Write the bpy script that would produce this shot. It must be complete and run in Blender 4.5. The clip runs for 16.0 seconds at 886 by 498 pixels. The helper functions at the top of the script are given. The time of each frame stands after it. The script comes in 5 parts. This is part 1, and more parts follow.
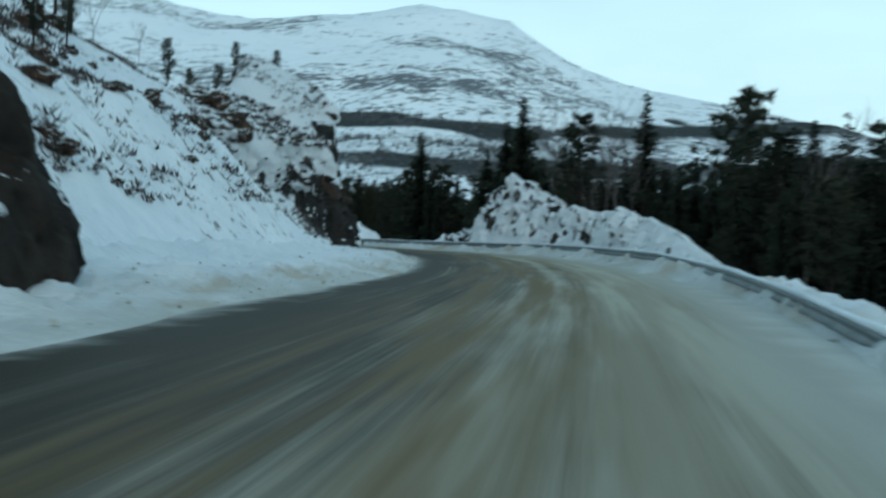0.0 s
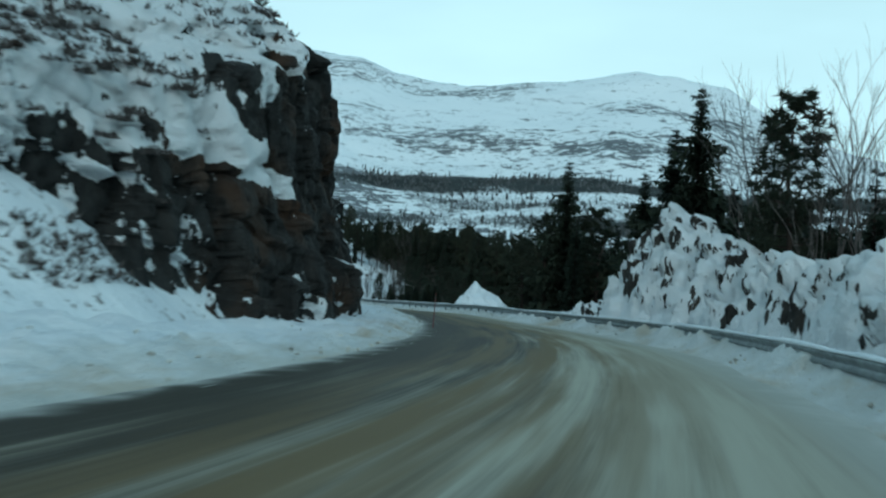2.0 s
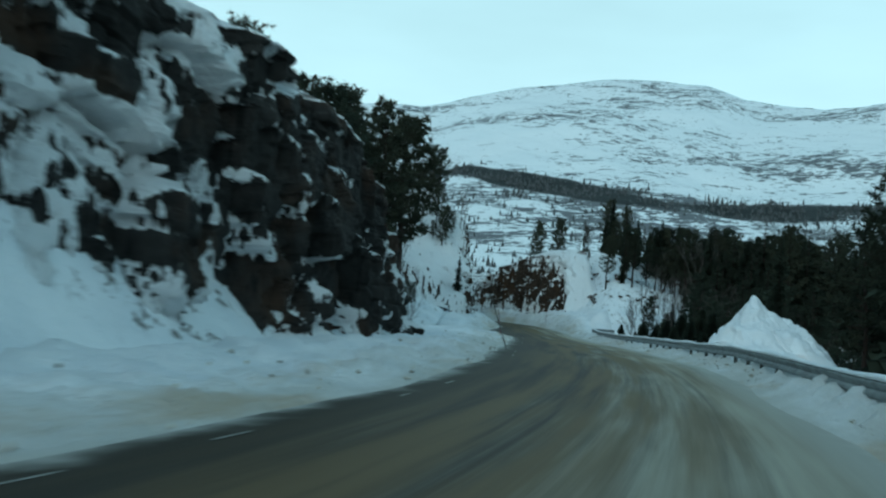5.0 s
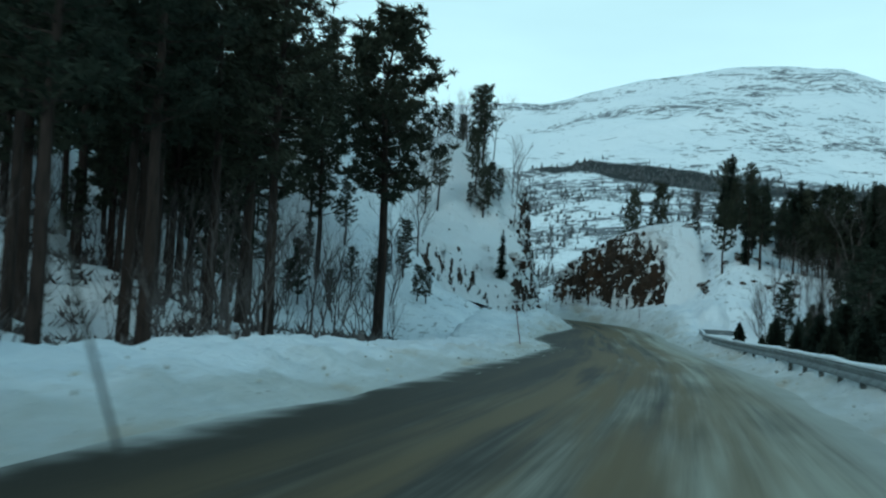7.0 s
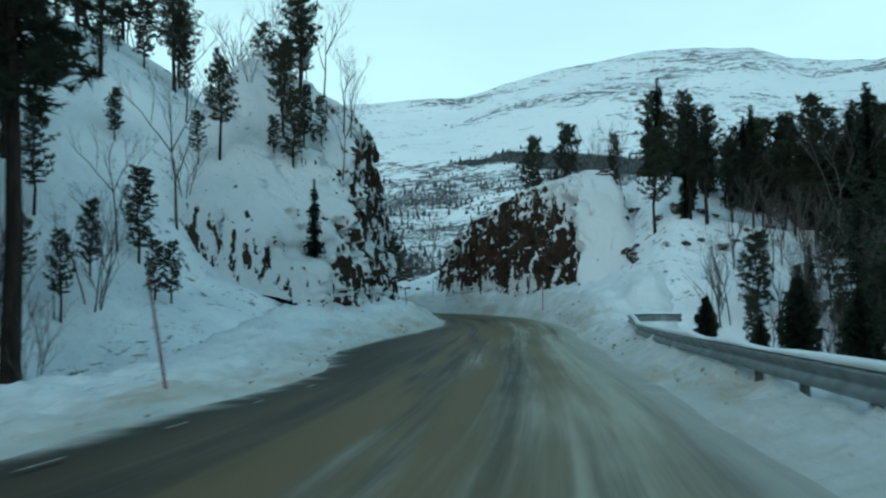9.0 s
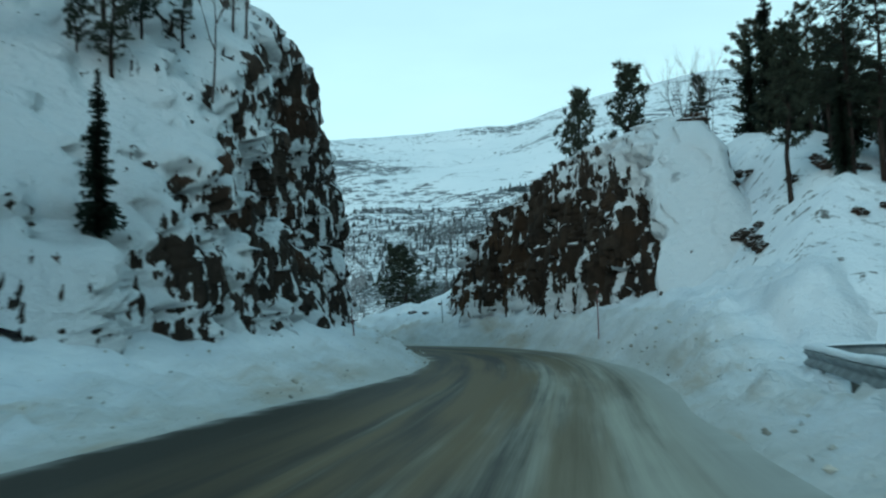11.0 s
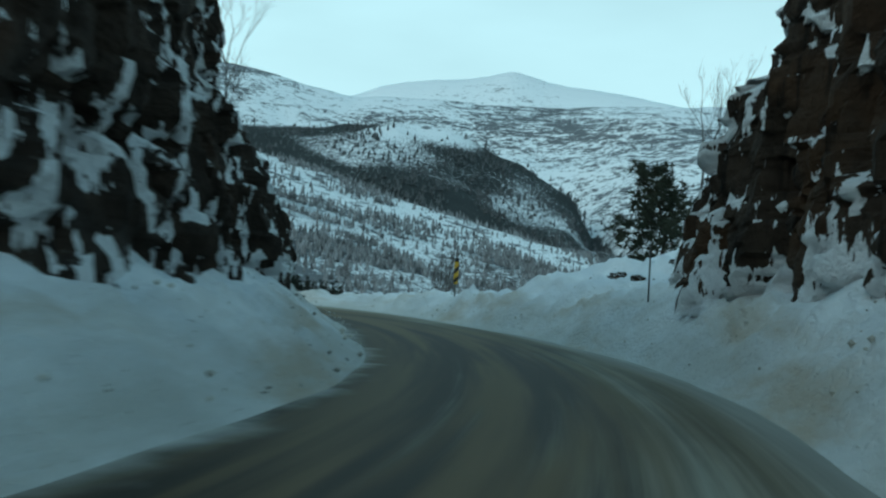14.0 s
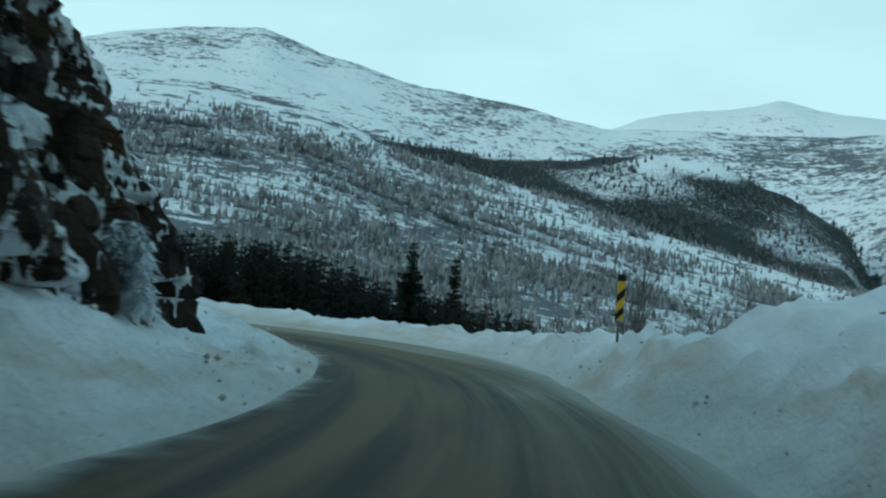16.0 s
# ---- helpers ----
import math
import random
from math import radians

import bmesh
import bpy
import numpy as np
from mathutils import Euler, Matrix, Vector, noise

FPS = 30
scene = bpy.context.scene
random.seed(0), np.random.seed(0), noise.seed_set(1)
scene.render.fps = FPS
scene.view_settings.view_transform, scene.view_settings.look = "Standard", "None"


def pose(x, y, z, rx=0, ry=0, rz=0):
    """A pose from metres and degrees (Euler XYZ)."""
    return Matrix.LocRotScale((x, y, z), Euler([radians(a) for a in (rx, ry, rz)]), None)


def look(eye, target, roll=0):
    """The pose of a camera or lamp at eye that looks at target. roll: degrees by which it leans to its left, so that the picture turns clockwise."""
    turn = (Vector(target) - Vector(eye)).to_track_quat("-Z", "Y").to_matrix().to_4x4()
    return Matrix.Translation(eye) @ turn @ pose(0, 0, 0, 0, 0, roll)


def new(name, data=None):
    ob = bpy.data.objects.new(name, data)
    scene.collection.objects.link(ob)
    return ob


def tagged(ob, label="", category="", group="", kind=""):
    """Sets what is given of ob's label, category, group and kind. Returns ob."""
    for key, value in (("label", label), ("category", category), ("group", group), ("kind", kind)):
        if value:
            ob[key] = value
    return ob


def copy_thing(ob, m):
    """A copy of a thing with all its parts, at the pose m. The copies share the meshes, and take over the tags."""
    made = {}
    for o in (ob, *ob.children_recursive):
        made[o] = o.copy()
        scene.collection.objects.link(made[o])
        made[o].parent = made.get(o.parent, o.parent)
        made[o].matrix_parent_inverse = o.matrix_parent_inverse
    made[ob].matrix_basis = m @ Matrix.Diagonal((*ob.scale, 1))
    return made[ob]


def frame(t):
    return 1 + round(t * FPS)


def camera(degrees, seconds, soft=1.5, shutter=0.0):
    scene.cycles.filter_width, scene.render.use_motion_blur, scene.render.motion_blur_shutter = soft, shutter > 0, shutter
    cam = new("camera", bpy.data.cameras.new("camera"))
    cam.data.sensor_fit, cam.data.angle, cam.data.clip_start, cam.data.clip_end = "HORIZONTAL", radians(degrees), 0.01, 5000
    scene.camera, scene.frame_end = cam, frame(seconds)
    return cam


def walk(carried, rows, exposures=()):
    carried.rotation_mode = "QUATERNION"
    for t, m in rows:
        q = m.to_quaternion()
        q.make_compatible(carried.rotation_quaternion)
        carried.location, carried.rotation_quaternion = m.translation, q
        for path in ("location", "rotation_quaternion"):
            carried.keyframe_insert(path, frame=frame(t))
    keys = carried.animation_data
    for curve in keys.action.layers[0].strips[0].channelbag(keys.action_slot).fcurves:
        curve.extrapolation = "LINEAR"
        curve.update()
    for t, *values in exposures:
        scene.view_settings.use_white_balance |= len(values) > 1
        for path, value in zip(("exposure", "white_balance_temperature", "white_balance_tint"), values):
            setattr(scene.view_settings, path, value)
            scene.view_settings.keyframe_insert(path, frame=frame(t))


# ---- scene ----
FOV = 46.25
PATH = [
    (0.0, 0.00, 0.00, 1.31, -0.58, -0.89, 1.49),
    (0.5, 1.86, 9.47, 1.25, 4.91, -2.72, 3.47),
    (1.0, 3.65, 18.59, 1.35, 6.52, -0.08, 2.14),
    (1.5, 4.95, 27.42, 1.38, 10.24, 0.78, 3.09),
    (2.0, 5.52, 35.09, 1.32, 11.10, 2.33, 3.81),
    (2.5, 5.90, 42.42, 1.25, 13.48, 3.64, 4.19),
    (3.0, 5.96, 49.83, 1.27, 16.13, 5.31, 4.85),
    (3.5, 5.63, 57.22, 1.32, 22.42, 4.29, 5.46),
    (6.0, -3.35, 96.61, 0.96, 32.58, 2.95, 4.21),
    (6.5, -5.90, 103.35, 1.02, 34.98, 2.75, 3.97),
    (7.0, -8.25, 109.60, 0.98, 37.19, 2.61, 3.22),
    (7.5, -10.67, 115.59, 0.96, 38.52, 1.90, 2.40),
    (8.0, -13.15, 121.52, 0.89, 36.29, 1.82, 1.50),
    (8.5, -15.63, 127.31, 0.73, 32.97, 2.40, -0.58),
    (11.0, -29.11, 153.61, 0.34, 36.06, 4.40, -1.90),
    (11.5, -31.76, 158.66, 0.31, 37.45, 4.00, -1.42),
    (12.0, -34.40, 163.67, 0.37, 38.07, 5.05, -1.71),
    (12.5, -37.24, 168.78, 0.46, 40.23, 5.01, -0.72),
    (13.0, -40.23, 173.64, 0.51, 44.20, 3.87, 0.44),
    (13.5, -43.29, 178.16, 0.57, 49.39, 3.32, 2.08),
    (14.0, -46.26, 182.15, 0.61, 54.95, 2.29, 3.91),
    (14.5, -49.50, 185.95, 0.68, 54.88, 1.98, 4.51),
    (15.0, -52.82, 189.17, 0.71, 61.86, 2.81, 4.62),
    (15.5, -55.73, 191.72, 0.83, 67.27, 3.21, 4.02),
    (16.0, -59.17, 194.05, 0.89, 69.24, 3.09, 5.17),
]


def view(x, y, z, yaw, pitch, roll):
    """A camera pose from place, yaw to the left of +y, pitch up and lean."""
    return pose(x, y, z, 0, 0, yaw) @ pose(0, 0, 0, 90 + pitch) @ pose(0, 0, 0, 0, 0, roll)


cam = camera(FOV, 16.0, soft=2.2, shutter=0.4)
walk(cam, [(t, view(*r)) for t, *r in PATH], [(0.0, 0.12, 6550, 17), (0.7, 0.28, 6550, 17), (1.5, 0.2, 6500, 14), (2.2, 0.08, 6500, 11), (3.5, 0.02, 6450, 9.5), (6.0, 0.12, 6400, 9), (8.5, 0.16, 6390, 9), (11.0, 0.2, 6380, 9), (12.0, 0.24, 6390, 9), (12.6, 0.1, 6420, 9), (13.2, 0.02, 6450, 9.5), (13.8, 0.02, 6470, 9.5), (14.5, 0.04, 6500, 10), (15.2, 0.08, 6550, 10.5), (16.0, 0.04, 6550, 10.5)])

# ---- light: dull winter daylight, low sun behind cloud ----
world = bpy.data.worlds.new("winter_sky")
scene.world = world
world.use_nodes = True
wn, wl = world.node_tree.nodes, world.node_tree.links
wn.clear()
sky = wn.new("ShaderNodeTexSky")
sky.sky_type = 'NISHITA'
sky.sun_disc = False
sky.sun_elevation, sky.sun_rotation = radians(26), radians(-170)
sky.air_density, sky.dust_density, sky.ozone_density = 1.0, 2.0, 1.0
way = wn.new("ShaderNodeTexCoord")
split = wn.new("ShaderNodeSeparateXYZ")
rise = wn.new("ShaderNodeMapRange")
rise.interpolation_type = 'SMOOTHSTEP'
rise.inputs[1].default_value, rise.inputs[2].default_value = 0.12, 0.95
puffs = wn.new("ShaderNodeTexNoise")
puffs.inputs["Scale"].default_value, puffs.inputs["Detail"].default_value = 3.2, 4
flat = wn.new("ShaderNodeMapping")
flat.inputs["Scale"].default_value = (1, 1, 3.5)
shade = wn.new("ShaderNodeMapRange")
shade.inputs[1].default_value, shade.inputs[2].default_value, shade.inputs[3].default_value, shade.inputs[4].default_value = 0.3, 0.7, 0.93, 1.06
grey = wn.new("ShaderNodeMix")
grey.data_type, grey.blend_type = 'RGBA', 'MULTIPLY'
grey.inputs[0].default_value = 1.0
veil = wn.new("ShaderNodeMix")
veil.data_type = 'RGBA'
veil.inputs[6].default_value = (5.7, 9.3, 10.0, 1)
veil.inputs[7].default_value = (1.4, 3.3, 4.3, 1)
cloud = wn.new("ShaderNodeMix")
cloud.data_type = 'RGBA'
cloud.inputs[0].default_value = 0.92
back = wn.new("ShaderNodeBackground")
back.inputs[1].default_value = 0.1
wl.new(way.outputs["Generated"], split.inputs[0])
wl.new(split.outputs[2], rise.inputs[0])
wl.new(rise.outputs[0], veil.inputs[0])
wl.new(way.outputs["Generated"], flat.inputs[0])
wl.new(flat.outputs[0], puffs.inputs["Vector"])
wl.new(puffs.outputs[0], shade.inputs[0])
wl.new(veil.outputs[2], grey.inputs[6])
wl.new(shade.outputs[0], grey.inputs[7])
wl.new(grey.outputs[2], cloud.inputs[7])
wout = wn.new("ShaderNodeOutputWorld")
wl.new(sky.outputs[0], cloud.inputs[6])
wl.new(cloud.outputs[2], back.inputs[0])
wl.new(back.outputs[0], wout.inputs[0])
sun = new("sun", bpy.data.lights.new("sun", 'SUN'))
sun.data.energy, sun.data.angle, sun.data.color = 0.6, radians(30), (0.8, 1.0, 1.0)
sun.matrix_world = look((0, 0, 0), (-0.15, 0.9, -0.45))


# ---- noise on arrays ----
def hashed(i, j, k, seed):
    n = (i * 374761393 + j * 668265263 + k * 2147483647 + seed * 974634777) & 0xFFFFFFFF
    n = ((n ^ (n >> 13)) * 1274126177) & 0xFFFFFFFF
    n = ((n ^ (n >> 16)) * 2246822519) & 0xFFFFFFFF
    return ((n ^ (n >> 15)) & 0xFFFFFF) / float(0xFFFFFF)


def vnoise(p, seed=0):
    """Smooth value noise in -1..1 for an array of points."""
    p = np.asarray(p, float)
    b = np.floor(p).astype(np.int64)
    f = p - b
    f = f * f * f * (f * (f * 6 - 15) + 10)
    out = 0
    for a in (0, 1):
        for c in (0, 1):
            for e in (0, 1):
                w = (f[..., 0] if a else 1 - f[..., 0]) * (f[..., 1] if c else 1 - f[..., 1]) * (f[..., 2] if e else 1 - f[..., 2])
                out = out + w * hashed(b[..., 0] + a, b[..., 1] + c, b[..., 2] + e, seed)
    return out * 2 - 1


def fbm(p, octaves=4, seed=0, gain=0.5):
    p, amp, total = np.asarray(p, float), 1.0, 0
    for o in range(octaves):
        total = total + amp * vnoise(p * 2 ** o + 17.3 * o, seed + o)
        amp *= gain
    return total


def cells(p, seed=0):
    """Blocks: nearest distance, the gap to the second nearest, and the nearest block's own number."""
    p = np.asarray(p, float)
    b = np.floor(p).astype(np.int64)
    d1 = np.full(p.shape[:-1], 9.0)
    d2, val = d1.copy(), d1.copy()
    for a in (-1, 0, 1):
        for c in (-1, 0, 1):
            for e in (-1, 0, 1):
                i, j, k = b[..., 0] + a, b[..., 1] + c, b[..., 2] + e
                q = np.stack([i + hashed(i, j, k, seed), j + hashed(i, j, k, seed + 5), k + hashed(i, j, k, seed + 9)], -1)
                d = np.linalg.norm(q - p, axis=-1)
                near = d < d1
                d2 = np.where(near, d1, np.minimum(d2, d))
                val = np.where(near, hashed(i, j, k, seed + 13), val)
                d1 = np.where(near, d, d1)
    return d1, d2 - d1, val


def step(a, b, x):
    t = np.clip((np.asarray(x, float) - a) / (b - a), 0, 1)
    return t * t * (3 - 2 * t)


# ---- mesh helpers ----
def part(name, data, material, parent=None, label=""):
    """One mesh object, from a bmesh or mesh data, under a thing or part."""
    if isinstance(data, bmesh.types.BMesh):
        me = bpy.data.meshes.new(name)
        data.to_mesh(me)
        data.free()
        data = me
    if not data.materials:
        data.materials.append(material)
    ob = new(name, data)
    if parent:
        ob.parent = parent
    if label:
        ob["label"] = label
    return ob


def empty(name, m, label, category, group="", kind=""):
    ob = new(name)
    ob.matrix_world = m
    return tagged(ob, label, category, group, kind)


def sheet(name, v, uv=None, attrs=None, close=False):
    """Mesh data from a grid of points (n, m, 3), with optional uv (n, m, 2) and float attributes."""
    n, m = v.shape[:2]
    idx = np.arange(n * m).reshape(n, m)
    if close:
        idx = np.concatenate([idx, idx[:1]], 0)
    q = np.stack([idx[:-1, :-1], idx[1:, :-1], idx[1:, 1:], idx[:-1, 1:]], -1).reshape(-1, 4)
    me = bpy.data.meshes.new(name)
    me.from_pydata(v.reshape(-1, 3).tolist(), [], q.tolist())
    me.polygons.foreach_set("use_smooth", np.ones(len(q), bool))
    if uv is not None:
        layer = me.uv_layers.new(name="UVMap")
        layer.data.foreach_set("uv", uv.reshape(-1, 2)[q.ravel()].astype(np.float32).ravel())
    for key, value in (attrs or {}).items():
        at = me.attributes.new(key, 'FLOAT', 'POINT')
        at.data.foreach_set("value", np.asarray(value, np.float32).ravel())
    me.update()
    return me


def soup(name, verts, faces):
    me = bpy.data.meshes.new(name)
    me.from_pydata([tuple(v) for v in verts], [], faces)
    me.update()
    return me


def box(bm, sx, sy, sz, m=None, bevel=0.0):
    r = bmesh.ops.create_cube(bm, size=1, matrix=(m or Matrix()) @ Matrix.Diagonal((sx, sy, sz, 1)))
    if bevel:
        es = list({e for v in r["verts"] for e in v.link_edges})
        bmesh.ops.bevel(bm, geom=es, offset=bevel, segments=1, affect='EDGES')
    return bm


def tube(verts, faces, pts, radii, sides=6):
    """Add a tapered tube along points to lists of vertices and faces."""
    base = len(verts)
    up = Vector((0.31, 0.17, 0.93))
    for i, (p, r) in enumerate(zip(pts, radii)):
        a = Vector(pts[min(i + 1, len(pts) - 1)]) - Vector(pts[max(i - 1, 0)])
        x = a.cross(up)
        if x.length < 1e-4:
            x = a.cross(Vector((1, 0, 0)))
        x.normalize()
        y = a.cross(x).normalized()
        for k in range(sides):
            t = 2 * math.pi * k / sides
            verts.append(Vector(p) + (x * math.cos(t) + y * math.sin(t)) * r)
    for i in range(len(pts) - 1):
        for k in range(sides):
            a, b = base + i * sides + k, base + i * sides + (k + 1) % sides
            faces.append((a, b, b + sides, a + sides))
    faces.append(tuple(base + (len(pts) - 1) * sides + k for k in range(sides)))


# ---- materials ----
class Mat:
    """A node material with short helpers."""

    def __init__(self, name, rough=0.6, metal=0.0, spec=0.3):
        self.m = bpy.data.materials.new(name)
        self.m.use_nodes = True
        self.t = self.m.node_tree
        self.b = self.t.nodes["Principled BSDF"]
        self.b.inputs["Roughness"].default_value = rough
        self.b.inputs["Metallic"].default_value = metal
        self.b.inputs["Specular IOR Level"].default_value = spec

    def node(self, kind, **props):
        n = self.t.nodes.new(kind)
        for k, v in props.items():
            if k == "operation":
                n.operation = v
            elif k == "attribute_name":
                n.attribute_name = v
            elif k == "data_type":
                n.data_type = v
            elif k == "blend_type":
                n.blend_type = v
            elif k == "feature":
                n.feature = v
        return n

    def put(self, socket, v):
        if isinstance(v, bpy.types.NodeSocket):
            self.t.links.new(v, socket)
        elif isinstance(v, tuple) and len(v) == 3 and socket.type == 'RGBA':
            socket.default_value = (*v, 1)
        else:
            socket.default_value = v

    def place(self, scale=(1, 1, 1), source="Object"):
        c = self.node("ShaderNodeTexCoord")
        mp = self.node("ShaderNodeMapping")
        self.put(mp.inputs[0], c.outputs[source])
        mp.inputs["Scale"].default_value = scale
        return mp.outputs[0]

    def noise(self, at, scale, detail=4, rough=0.55):
        n = self.node("ShaderNodeTexNoise")
        self.put(n.inputs["Vector"], at)
        n.inputs["Scale"].default_value, n.inputs["Detail"].default_value, n.inputs["Roughness"].default_value = scale, detail, rough
        return n.outputs[0]

    def voronoi(self, at, scale, feature='F1'):
        n = self.node("ShaderNodeTexVoronoi", feature=feature)
        self.put(n.inputs["Vector"], at)
        n.inputs["Scale"].default_value = scale
        return n.outputs[0]

    def math(self, op, a, b=0.0):
        n = self.node("ShaderNodeMath", operation=op)
        self.put(n.inputs[0], a)
        self.put(n.inputs[1], b)
        return n.outputs[0]

    def span(self, x, a, b):
        n = self.node("ShaderNodeMapRange")
        n.interpolation_type = 'SMOOTHSTEP'
        self.put(n.inputs[0], x)
        n.inputs[1].default_value, n.inputs[2].default_value = a, b
        return n.outputs[0]

    def mix(self, f, a, b):
        n = self.node("ShaderNodeMix", data_type='RGBA')
        self.put(n.inputs[0], f)
        self.put(n.inputs[6], a)
        self.put(n.inputs[7], b)
        return n.outputs[2]

    def attr(self, name):
        return self.node("ShaderNodeAttribute", attribute_name=name).outputs["Fac"]

    def up(self):
        n = self.node("ShaderNodeNewGeometry")
        s = self.node("ShaderNodeSeparateXYZ")
        self.put(s.inputs[0], n.outputs["Normal"])
        return s.outputs[2]

    def rand(self):
        return self.node("ShaderNodeObjectInfo").outputs["Random"]

    def axis(self, at, i):
        s = self.node("ShaderNodeSeparateXYZ")
        self.put(s.inputs[0], at)
        return s.outputs[i]

    def bump(self, h, strength=0.4, dist=0.05):
        n = self.node("ShaderNodeBump")
        self.put(n.inputs["Height"], h)
        n.inputs["Strength"].default_value, n.inputs["Distance"].default_value = strength, dist
        self.t.links.new(n.outputs[0], self.b.inputs["Normal"])

    def colour(self, c, rough=None):
        self.put(self.b.inputs["Base Color"], c)
        if rough is not None:
            self.put(self.b.inputs["Roughness"], rough)
        return self.m


SNOW, SNOW_SHADE = (0.86, 0.88, 0.90), (0.72, 0.76, 0.80)


def snow_material(name, specks=0.0):
    k = Mat(name, 0.75, spec=0.2)
    at = k.place()
    c = k.mix(k.span(k.noise(at, 0.35, 5), 0.3, 0.7), SNOW_SHADE, SNOW)
    if specks:
        heather = k.math('MULTIPLY', k.span(k.noise(at, 1.7, 6, 0.75), 0.56, 0.62), k.span(k.noise(at, 0.18, 3), 0.40, 0.58))
        c = k.mix(k.math('MULTIPLY', heather, specks), c, (0.10, 0.085, 0.07))
    k.bump(k.math('ADD', k.noise(at, 1.6, 5), k.math('MULTIPLY', k.noise(at, 9.0, 3), 0.25)), 0.7, 0.22)
    return k.colour(c)


def rock_material(name, dark, brown, bias, patch, amount=1.7, tall=0.7, lie=""):
    """Rock with snow lying where the face turns up; bias sets how much of it holds snow."""
    k = Mat(name, 0.85, spec=0.25)
    at = k.place()
    grain = k.noise(k.place((1, 1, 0.5)), 1.6, 6, 0.65)
    c = k.mix(k.span(grain, 0.35, 0.65), dark, tuple(v * 2.1 for v in dark))
    c = k.mix(k.span(k.noise(at, 0.35, 4), 0.5, 0.68), c, brown)
    c = k.mix(k.span(k.noise(k.place((3, 3, 0.35)), 1.2, 4), 0.58, 0.72), c, tuple(v * 0.45 for v in dark))
    hold = k.math('ADD', k.attr(lie) if lie else k.up(), k.math('MULTIPLY', k.math('SUBTRACT', k.noise(k.place((1, 1, tall)), patch, 5, 0.62), 0.5), amount))
    drip = k.noise(k.place((1, 1, 0.16)), 4.2, 4, 0.6)
    hold = k.math('ADD', hold, k.math('MULTIPLY', k.math('SUBTRACT', drip, 0.5), 0.9))
    f = k.span(hold, bias, bias + 0.06)
    k.bump(k.math('ADD', k.math('ADD', k.noise(at, 3.0, 6, 0.7), k.math('MULTIPLY', k.noise(k.place((1, 1, 0.5)), 11.0, 5, 0.7), 0.45)), k.math('MULTIPLY', k.voronoi(k.place((1, 1, 0.6)), 2.2, 'DISTANCE_TO_EDGE'), 0.6)), 1.0, 0.2)
    return k.colour(k.mix(f, c, SNOW))


M_SNOW = snow_material("snow_cover")
M_HILL = snow_material("snow_with_heather", 0.9)
M_ROCK = rock_material("dark_road_cut_rock", (0.019, 0.018, 0.017), (0.062, 0.036, 0.024), 0.46, 0.45, 1.5, 0.8, "ledge")
M_ROCK_SNOWY = rock_material("snow_patched_rock", (0.027, 0.018, 0.013), (0.075, 0.036, 0.020), 0.50, 2.5, 2.3, 0.3, "ledge")
M_ROCK_BROWN = rock_material("brown_outcrop_rock", (0.029, 0.019, 0.013), (0.075, 0.039, 0.020), 0.53, 2.5, 2.0, 0.26, "ledge")
M_BOULDER = rock_material("boulder_rock", (0.019, 0.015, 0.012), (0.045, 0.028, 0.019), 0.72, 0.9, 1.3)
M_STONE_BARE = rock_material("brown_hillside_rock", (0.05, 0.036, 0.028), (0.11, 0.055, 0.035), 0.72, 1.2, 0.8)
M_MOUND = rock_material("snow_over_rubble", (0.03, 0.025, 0.022), (0.06, 0.045, 0.035), 0.19, 1.8, 0.9, 0.4, "ledge")


